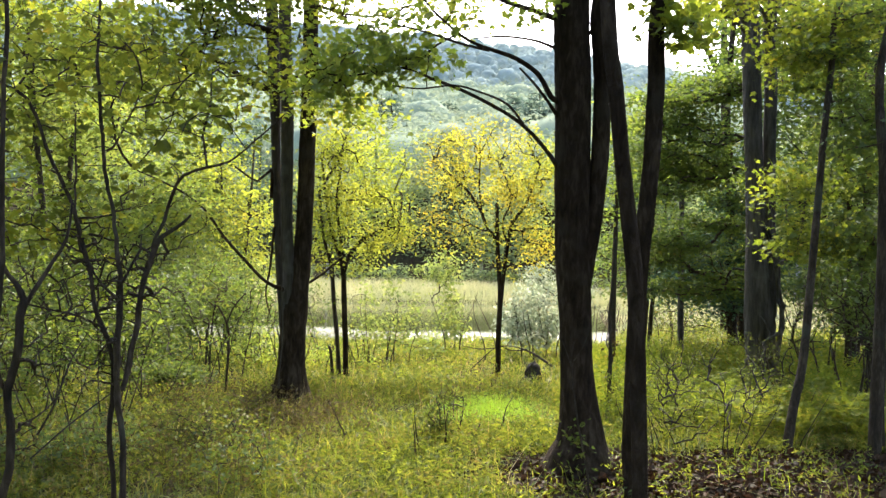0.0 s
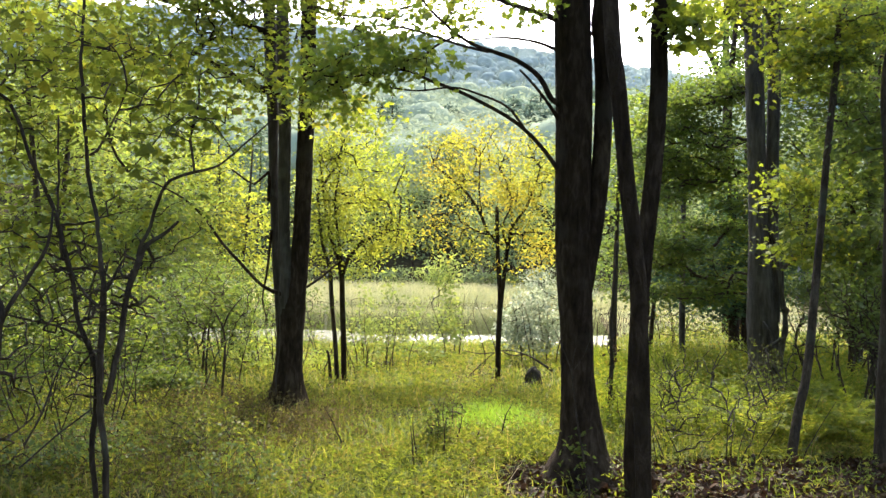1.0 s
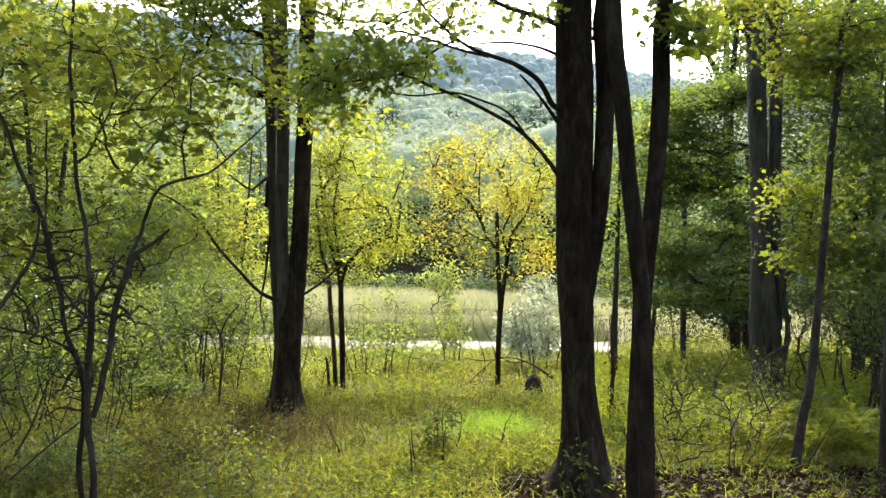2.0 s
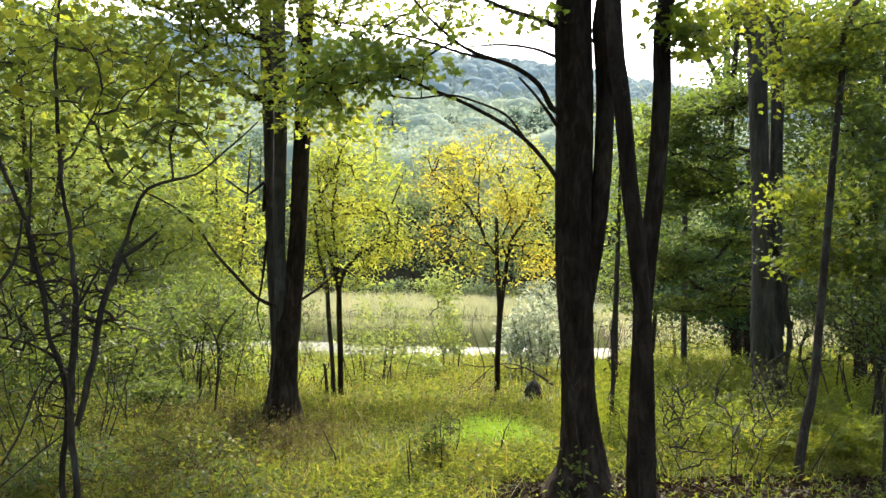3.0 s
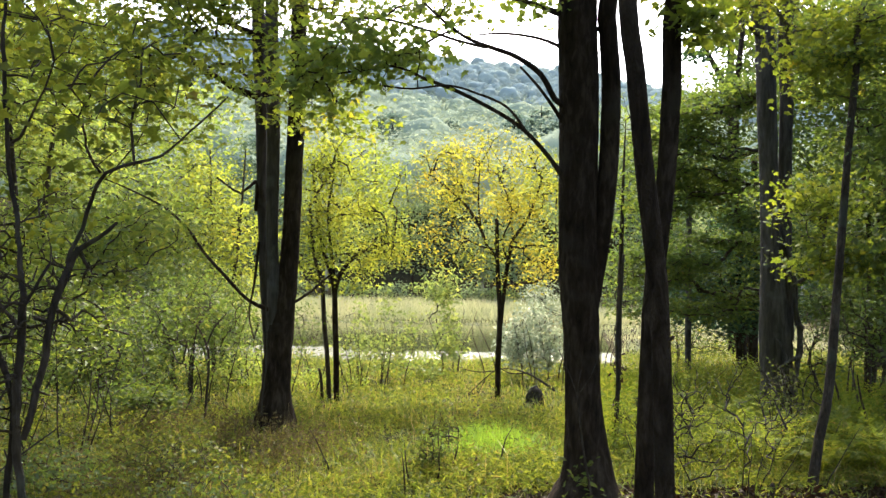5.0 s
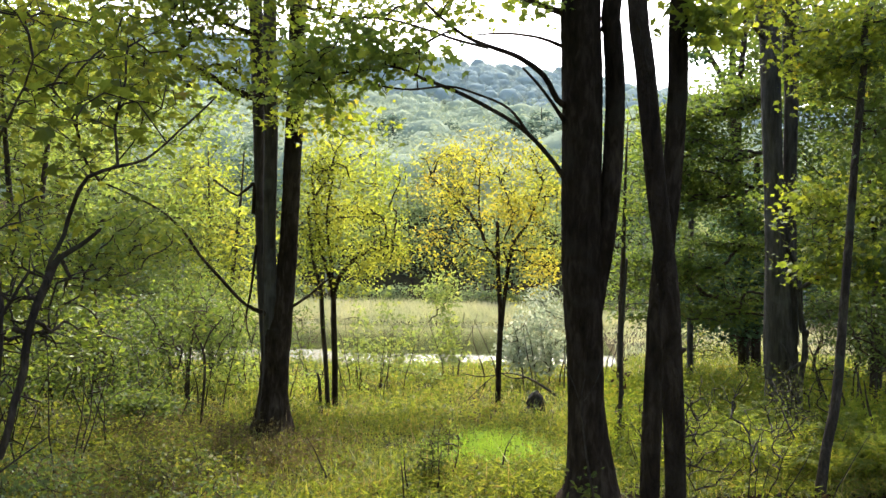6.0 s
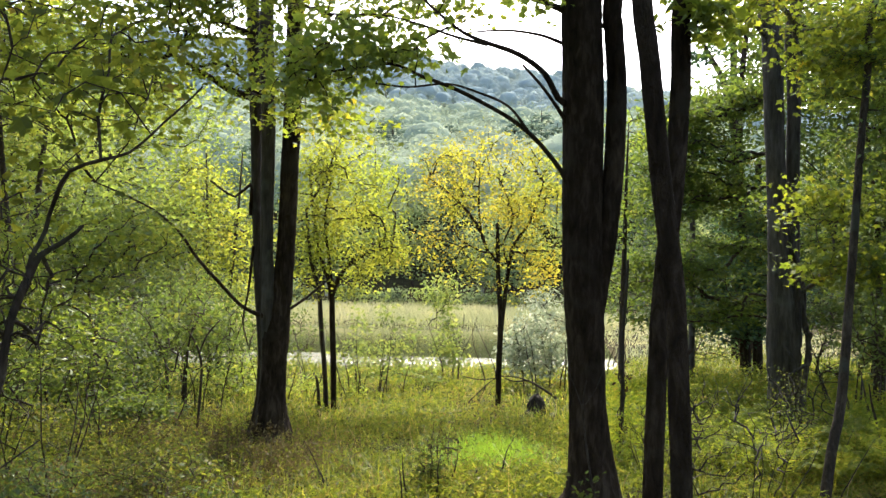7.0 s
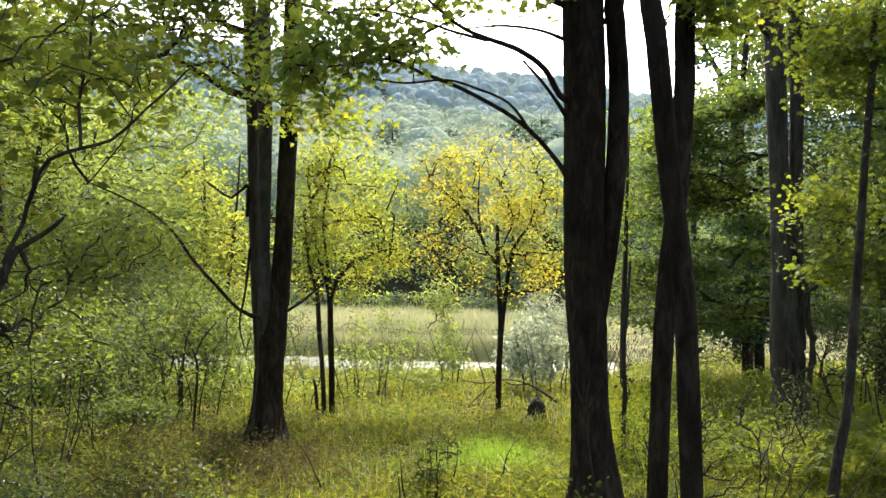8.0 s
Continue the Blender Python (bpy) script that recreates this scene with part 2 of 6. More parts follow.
def water_material():
    m, n, l = material("pond_water")
    co = n.new("ShaderNodeTexCoord")
    p, out = n.new("ShaderNodeBsdfPrincipled"), n.new("ShaderNodeOutputMaterial")
    p.inputs["Base Color"].default_value = (0.05, 0.05, 0.022, 1)
    p.inputs["Roughness"].default_value = 0.04
    p.inputs["IOR"].default_value = 1.36
    mp = n.new("ShaderNodeMapping")
    mp.inputs["Scale"].default_value = (1.2, 3.5, 1)
    l.new(co.outputs["Object"], mp.inputs["Vector"])
    rip = n.new("ShaderNodeTexNoise")
    rip.inputs["Scale"].default_value, rip.inputs["Detail"].default_value = 2.5, 4
    l.new(mp.outputs[0], rip.inputs["Vector"])
    # a breeze ruffles the shallow water along the near bank
    sep = n.new("ShaderNodeSeparateXYZ")
    l.new(co.outputs["Object"], sep.inputs[0])
    wob = n.new("ShaderNodeTexNoise")
    wob.inputs["Scale"].default_value = 0.3
    l.new(co.outputs["Object"], wob.inputs["Vector"])
    edge = n.new("ShaderNodeMath")
    edge.operation = "MULTIPLY_ADD"
    edge.inputs[1].default_value = 4.0
    l.new(wob.outputs["Fac"], edge.inputs[0])
    l.new(sep.outputs["Y"], edge.inputs[2])
    near = n.new("ShaderNodeMapRange")
    near.inputs["From Min"].default_value, near.inputs["From Max"].default_value = RUFFLE
    near.inputs["To Min"].default_value, near.inputs["To Max"].default_value = 1.0, 0.0
    l.new(edge.outputs[0], near.inputs["Value"])
    shore = n.new("ShaderNodeMapRange")
    shore.inputs["From Min"].default_value, shore.inputs["From Max"].default_value = 37.2, 38.0
    shore.inputs["To Max"].default_value = 0.35
    l.new(edge.outputs[0], shore.inputs["Value"])
    both = n.new("ShaderNodeMath")
    both.operation = "MAXIMUM"
    l.new(near.outputs[0], both.inputs[0])
    l.new(shore.outputs[0], both.inputs[1])
    st = n.new("ShaderNodeMath")
    st.operation = "MULTIPLY_ADD"
    st.inputs[1].default_value, st.inputs[2].default_value = 0.75, 0.03
    l.new(both.outputs[0], st.inputs[0])
    bu = n.new("ShaderNodeBump")
    bu.inputs["Distance"].default_value = 0.1
    l.new(st.outputs[0], bu.inputs["Strength"])
    l.new(rip.outputs["Fac"], bu.inputs["Height"])
    l.new(bu.outputs[0], p.inputs["Normal"])
    l.new(p.outputs[0], out.inputs["Surface"])
    return m


RUFFLE = (25.6, 26.6)
WATER = water_material()

# ---- mesh tools ----
rng = np.random.default_rng(7)


def mesh_of(name, verts, faces, mat, smooth=False):
    """A mesh from vertex rows and faces that all have the same number of corners."""
    me = bpy.data.meshes.new(name)
    verts, faces = np.ascontiguousarray(verts, np.float32), np.ascontiguousarray(faces, np.int32)
    k = faces.shape[1]
    me.vertices.add(len(verts))
    me.vertices.foreach_set("co", verts.ravel())
    me.loops.add(faces.size)
    me.loops.foreach_set("vertex_index", faces.ravel())
    me.polygons.add(len(faces))
    me.polygons.foreach_set("loop_start", np.arange(0, faces.size, k, dtype=np.int32))
    me.polygons.foreach_set("use_smooth", np.full(len(faces), smooth))
    me.update(calc_edges=True)
    me.materials.append(mat)
    return me


def part(name, me, parent, label=""):
    ob = new(name, me)
    ob.parent = parent
    if label:
        tagged(ob, label)
    return ob


def thing(name, place, label, category, group=""):
    """An Empty at the base of a thing, which holds its parts. Parts are meshed round the base."""
    ob = new(name)
    ob.empty_display_size = 0.2
    ob.location = place
    return tagged(ob, label, category, group)


def merged(pieces):
    vs, fs, n = [], [], 0
    for v, f in pieces:
        vs.append(v)
        fs.append(f + n)
        n += len(v)
    return np.concatenate(vs), np.concatenate(fs)


def smooth_line(pts, step):
    """Points along a Catmull-Rom curve through rows of x, y, z, r."""
    p = np.array(pts, float)
    p = np.vstack([2 * p[0] - p[1], p, 2 * p[-1] - p[-2]])
    out = []
    for a, b, c, d in zip(p, p[1:], p[2:], p[3:]):
        n = max(2, int(np.linalg.norm(c[:3] - b[:3]) / step))
        t = (np.arange(n) / n)[:, None]
        out.append(0.5 * (2 * b + (c - a) * t + (2 * a - 5 * b + 4 * c - d) * t**2 + (3 * b - a - 3 * c + d) * t**3))
    out.append(p[-2][None])
    return np.concatenate(out)


def tube(line, sides=6, rough=0.0, flare=None, seed=0):
    """A bark tube round rows of x, y, z, r. flare: (height, gain, roots) widens the foot in lobes."""
    line = np.asarray(line, float)
    p, r = line[:, :3], np.maximum(line[:, 3], 0.0008)
    d = np.gradient(p, axis=0)
    d /= np.linalg.norm(d, axis=1, keepdims=True) + 1e-9
    ref = np.where(np.abs(d[:, 2:3]) < 0.9, [[0.0, 0, 1]], [[0.0, 1, 0]])
    if abs(d[:, 2]).mean() > 0.6:
        ref = np.tile([[0.0, 1, 0]], (len(p), 1))
    u = np.cross(d, ref)
    u /= np.linalg.norm(u, axis=1, keepdims=True) + 1e-9
    v = np.cross(d, u)
    a = np.arange(sides) / sides * 2 * np.pi
    g = np.random.default_rng(seed)
    rad = np.tile(r[:, None], (1, sides))
    if rough:
        ph = g.uniform(0, 6.28, 6)
        s = np.cumsum(np.r_[0, np.linalg.norm(np.diff(p, axis=0), axis=1)])[:, None]
        wob = np.sin(3 * a + ph[0] + s * 1.3) + np.sin(2 * a + ph[1] - s * 0.8) + 0.7 * np.sin(5 * a + ph[2] + s * 2.1)
        rad *= 1 + rough * wob * 0.5 + g.normal(0, rough * 0.5, rad.shape)
    if flare:
        h, gain, roots = flare
        up = (p[:, 2] - p[0, 2])[:, None]
        lobe = 0.72 + 0.13 * np.cos(roots * a + g.uniform(0, 6.28)) + 0.1 * np.cos((roots - 2) * a + 1)
        rad *= 1 + gain * np.exp(-up / h) * np.maximum(lobe, 0.1)
    ring = p[:, None] + rad[..., None] * (np.cos(a)[None, :, None] * u[:, None] + np.sin(a)[None, :, None] * v[:, None])
    n = len(p)
    i, j = np.meshgrid(np.arange(n - 1), np.arange(sides), indexing="ij")
    k = (j + 1) % sides
    f = np.stack([i * sides + j, i * sides + k, (i + 1) * sides + k, (i + 1) * sides + j], -1).reshape(-1, 4)
    verts = np.vstack([ring.reshape(-1, 3), p[-1:] + d[-1:] * r[-1]])
    tip = len(verts) - 1
    e = np.arange(0, sides - 1, 2)
    cap = np.stack([(n - 1) * sides + e, (n - 1) * sides + e + 1, (n - 1) * sides + (e + 2) % sides, np.full(len(e), tip)], -1)
    return verts, np.vstack([f, cap])


# outlines of leaves: along, across, and lift; unit length from the stalk
SIMPLE = (np.array([(0, 0, 0), (0.3, 0.25, 0.08), (0.7, 0.2, 0.08), (1, 0, 0), (0.7, -0.2, 0.08), (0.3, -0.25, 0.08)]), np.array([(0, 1, 2, 3), (0, 3, 4, 5)]))
NARROW = (np.array([(0, 0, 0), (0.3, 0.1, 0.03), (0.7, 0.08, 0.0), (1, 0, -0.08), (0.7, -0.08, 0.0), (0.3, -0.1, 0.03)]), np.array([(0, 1, 2, 3), (0, 3, 4, 5)]))
MAPLE = (np.array([(0, 0, 0), (0.05, 0.3, 0.05), (0.28, 0.26, 0.06), (0.5, 0.5, 0.02), (0.58, 0.22, 0.06), (1, 0, -0.06), (0.58, -0.22, 0.06), (0.5, -0.5, 0.02), (0.28, -0.26, 0.06), (0.05, -0.3, 0.05)]), np.array([(0, 1, 2, 3, 4, 5, 6, 7, 8, 9)]))
KITE = (np.array([(0, 0, 0), (0.45, 0.27, 0.06), (1, 0, -0.03), (0.45, -0.27, 0.06)]), np.array([(0, 1, 2, 3)]))
CLUMP = (np.array([(0, 0.1, 0), (0.35, 0.42, 0.12), (0.8, 0.3, 0.0), (1, -0.1, 0), (0.6, -0.42, 0.15), (0.2, -0.3, 0.05)]), np.array([(0, 1, 2, 3), (0, 3, 4, 5)]))


def leaves(places, size, outline=SIMPLE, flat=0.6, g=None, spread=0.35, droop=0.2, facing=None):
    """Leaves at places. flat: how far they lie level (1) or turn anyhow (0)."""
    g = g or rng
    n = len(places)
    shape, faces = outline
    yaw = g.uniform(0, 2 * np.pi, n)
    along = np.stack([np.cos(yaw), np.sin(yaw), g.normal(-droop, 0.35 + 0.5 * (1 - flat), n)], -1)
    along /= np.linalg.norm(along, axis=1, keepdims=True)
    nor = np.stack([g.normal(0, 1 - 0.6 * flat, n), g.normal(0, 1 - 0.6 * flat, n), np.full(n, 0.35 + 0.5 * flat)], -1)
    if facing is not None:
        nor = facing + 0.35 * g.normal(size=facing.shape)
        along = np.cross(nor, g.normal(size=facing.shape))
        along /= np.linalg.norm(along, axis=1, keepdims=True)
    across = np.cross(nor, along)
    across /= np.linalg.norm(across, axis=1, keepdims=True) + 1e-9
    up = np.cross(along, across)
    s = size * np.clip(g.normal(1, spread, n), 0.4, 1.8)
    curl = g.uniform(0.3, 2.2, n)
    v = places[:, None] + s[:, None, None] * (shape[None, :, :1] * along[:, None] + shape[None, :, 1:2] * across[:, None] + shape[None, :, 2:] * up[:, None] * curl[:, None, None])
    f = faces[None] + (np.arange(n) * len(shape))[:, None, None]
    return v.reshape(-1, 3), f.reshape(-1, faces.shape[1])


def in_blobs(blobs, n, g, shell=0.0):
    """Points in ellipsoids (x, y, z, rx, ry, rz). shell: how far they keep to the outside."""
    w = np.array([b[3] * b[4] * b[5] for b in blobs]) ** 0.8
    which = g.choice(len(blobs), n, p=w / w.sum())
    b = np.array(blobs)[which]
    d = g.normal(size=(n, 3))
    d /= np.linalg.norm(d, axis=1, keepdims=True)
    r = (shell + (1 - shell) * g.uniform(0, 1, n)) ** (1 / 2.4)
    return b[:, :3] + d * r[:, None] * b[:, 3:] * g.normal(1, 0.1, (n, 1))


def branching(stems, tips, g, thin=0.0022, power=0.45, reach=0.35, biggest=0.03):
    """Branches that lead from the stems to each tip, forking on the way. Returns tubes and the nodes."""
    roots = np.concatenate([s[len(s) // 4:] for s in stems])
    nodes, far = list(roots[:, :3]), list(np.zeros(len(roots)))
    parent = [-1] * len(roots)
    left = np.array(tips)
    best, link = np.full(len(left), 1e9), np.zeros(len(left), int)

    def relax(lo):
        nonlocal best, link
        arr, fr = np.array(nodes[lo:]), np.array(far[lo:])
        dv = left[:, None] - arr[None]
        dist = np.linalg.norm(dv, axis=2)
        cost = dist + reach * fr[None] + 0.35 * np.maximum(-dv[..., 2], 0)
        j = cost.argmin(1)
        c = cost[np.arange(len(left)), j]
        better = c < best
        best[better], link[better] = c[better], j[better] + lo

    relax(0)
    while len(left):
        i = best.argmin()
        k, p = link[i], left[i]
        a = np.array(nodes[k])
        mid = (a + p) / 2 + g.normal(0, 0.05, 3) * np.linalg.norm(p - a) + (0, 0, 0.06 * np.linalg.norm(p - a))
        lo = len(nodes)
        nodes += [mid, p]
        parent += [k, lo]
        length = np.linalg.norm(p - a)
        far += [far[k] + length / 2, far[k] + length]
        left, best, link = np.delete(left, i, 0), np.delete(best, i), np.delete(link, i)
        if len(left):
            relax(lo)
    load = np.zeros(len(nodes))
    for i in range(len(nodes) - 1, len(roots) - 1, -1):
        load[i] += 1
        load[parent[i]] += load[i]
    out = []
    for i in range(len(roots), len(nodes)):
        a, b = np.array(nodes[parent[i]]), np.array(nodes[i])
        rb = min(thin * load[i] ** power, biggest)
        ra = min(thin * (load[parent[i]] if parent[i] >= len(roots) else load[i] * 1.4) ** power, rb * 1.5, biggest)
        m = (a + b) / 2 + g.normal(0, 0.04, 3) * np.linalg.norm(b - a)
        out.append(tube([(*a, ra), (*m, (ra + rb) / 2), (*b, rb)], 5) if rb > 0.005 else tube([(*a, ra), (*b, rb)], 3))
    return out, np.array(nodes[len(roots):])


def tree(name, stems, blobs, label, leaf, *, bark=None, tips=120, per_tip=30, leaf_size=0.07, outline=SIMPLE, cluster=0.22, flat=0.6, limbs=(), flare=None,
         sides=14, rough=0.05, kink=0.0, seed=1, group="", category="tree", shell=0.0, thin=0.0022, biggest=0.03, step=0.12, crown_name="crown", spray=0.45, canopy=(), canopy_tips=110, bare=(), bare_tips=40, stem_bark=None):
    """A tree: stems and limbs are rows of x, y, z, r from the base up; leaves fill the blobs."""
    g = np.random.default_rng(seed)
    bark = bark or BARK
    base = np.array(stems[0][0][:3])
    ob = thing(name, base, label, category, group)
    lines = [smooth_line(s, step) for s in stems]
    if kink:
        for s in lines:
            w = g.normal(0, 1, (len(s) + 4, 3))
            w = (w[:-4] + w[1:-3] + w[2:-2] + w[3:-1]) / 2
            s[1:, :3] += kink * w[1:] * (1, 1, 0.3)
    origin = np.r_[base, 0]
    for i, s in enumerate(lines):
        v, f = tube(s - origin, sides, rough, flare if i == 0 else None, seed + i)
        made = part("trunk" if i == 0 else "stem", mesh_of("trunk", v, f, bark if i == 0 else stem_bark or bark, True), ob)
        trunk = made if i == 0 else trunk
    arms = [smooth_line(s, step) for s in limbs]
    for i, s in enumerate(arms):
        v, f = tube(s - origin, 8, rough, None, seed + 20 + i)
        part("limb", mesh_of("limb", v, f, bark, True), trunk)
    if blobs:
        t = in_blobs(blobs, tips, g, shell)
        t = t[t[:, 2] > 0.1]
        tubes, nodes = branching(lines + [np.vstack([a[:1], a]) for a in arms], t, g, thin=thin, biggest=biggest)
        v, f = merged(tubes)
        tagged(part("branchwork", mesh_of("branchwork", v - base, f, bark, True), ob), kind="stuff")
        at = np.repeat(t, per_tip, 0)
        at = at + g.normal(0, cluster, at.shape) * (1, 1, spray)
        at = at[at[:, 2] > 0.05]
        v, f = leaves(at - base, leaf_size, outline, flat, g)
        part(crown_name, mesh_of("crown", v, f, leaf), ob)
    if bare:
        tubes, nodes = branching(lines, in_blobs(bare, bare_tips, g), g, thin=thin * 1.7, biggest=biggest * 1.3)
        v, f = merged(tubes)
        tagged(part("twigwork", mesh_of("twigwork", v - base, f, bark, True), ob), kind="stuff")
    # coarse crown above the view, added to throw shade below
    if canopy:
        t = in_blobs(canopy, canopy_tips, g, 0.2)
        tubes, nodes = branching(lines, t, g, thin=0.005, biggest=0.05)
        v, f = merged(tubes)
        tagged(part("unseen_branchwork", mesh_of("unseen_branchwork", v - base, f, bark, True), ob), kind="stuff")
        at = np.repeat(t, 28, 0)
        at = at + g.normal(0, 0.4, at.shape) * (1, 1, 0.5)
        v, f = leaves(at - base, 0.2, CLUMP, 0.6, g)
        part("unseen_crown", mesh_of("unseen_crown", v, f, leaf), ob)
    return ob


# ---- the ground ----
def water_edge(x):
    """The near and the far bank of the pond at x. It closes to the right, behind the wood."""
    close = min(1.0, max(0.0, (x - 3.6) / 4.0))
    return 21.6 + 23 * close * close * (3 - 2 * close) + 0.5 * math.sin(x * 0.35 + 1) + 0.3 * math.sin(x * 1.1), 37.0 - 0.06 * x + 0.5 * math.sin(x * 0.23) + 0.25 * math.sin(x * 0.9)


WATER_Z = -0.42


def ground_z(x, y):
    r = math.hypot(x, y)
    z = 0.05 * noise.noise((x * 0.35, y * 0.35, 0)) + 0.02 * noise.noise((x * 1.3, y * 1.3, 3))
    z += 0.07 * math.exp(-((x - 1.05) ** 2 + (y - 7.0) ** 2) / 0.9)     # the low mound that the great maple stands on
    a, b = water_edge(x)
    if y > 11:
        z -= 0.4 * min(1.0, (y - 11) / (a - 11))
    if a < b and a - 1.5 < y < b + 1.0:
        z -= 0.35 * min(1.0, (y - a + 1.5) / 1.5, (b + 1.0 - y) / 1.0)
    if y > b:
        z += 0.25 * min(1.0, (y - b) / 6) if a < b else 0.0
    if y > 58:
        s = min(1.0, (y - 58) / 360)
        ridge = 91 - 0.1 * x + 6 * noise.noise((x * 0.012, 4, 0))
        z += (ridge + 4) * (0.62 * s + 0.38 * s * s) + 3.5 * noise.noise((x * 0.02, y * 0.02, 5)) * min(1, (y - 58) / 60)
        z -= 13 * math.exp(-((y - 292 - 12 * noise.noise((x * 0.02, 1, 0))) / 26) ** 2)   # a hollow between the two ridges
        if y > 430:
            z -= (y - 430) * 0.08
    return z


def make_ground():
    ys = np.r_[np.linspace(-60, -4, 10), np.arange(-3.0, 60, 0.45), np.geomspace(60.5, 2500, 60)]
    us = np.r_[-60, -25, -12, -6, -3.5, -2.2, np.linspace(-1.6, 1.6, 65), 2.2, 3.5, 6, 12, 25, 60]
    v = []
    for y in ys:
        w = max(8.0, abs(y) * 0.62)
        for u in us:
            x = u * w if abs(u) < 5 else math.copysign(u * u * 0.4 * max(w, 14) / 14 + 60, u)
            v.append((x, y, ground_z(x, y)))
    n, k = len(ys), len(us)
    i, j = np.meshgrid(np.arange(n - 1), np.arange(k - 1), indexing="ij")
    f = np.stack([i * k + j, i * k + j + 1, (i + 1) * k + j + 1, (i + 1) * k + j], -1).reshape(-1, 4)
    ob = new("ground", mesh_of("ground", v, f, EARTH, True))
    tagged(ob, "mossy earth under grass, sloping to a pond and rising into hills", "ground", kind="structure")


make_ground()


def make_pond():
    xs = np.linspace(-60, 70, 80)
    v = [(x, y, WATER_Z) for x in xs for y in (min(water_edge(x)[0] - 0.8, water_edge(x)[1]), min(max(28, water_edge(x)[0] - 0.4), water_edge(x)[1] + 0.4), water_edge(x)[1] + 0.8)]
    i, j = np.meshgrid(np.arange(79), np.arange(2), indexing="ij")
    f = np.stack([i * 3 + j, (i + 1) * 3 + j, (i + 1) * 3 + j + 1, i * 3 + j + 1], -1).reshape(-1, 4)
    ob = new("water", mesh_of("water", v, f, WATER, True))
    tagged(ob, "still brown-green pond with a ruffled bright strip", "pond", kind="structure")


make_pond()

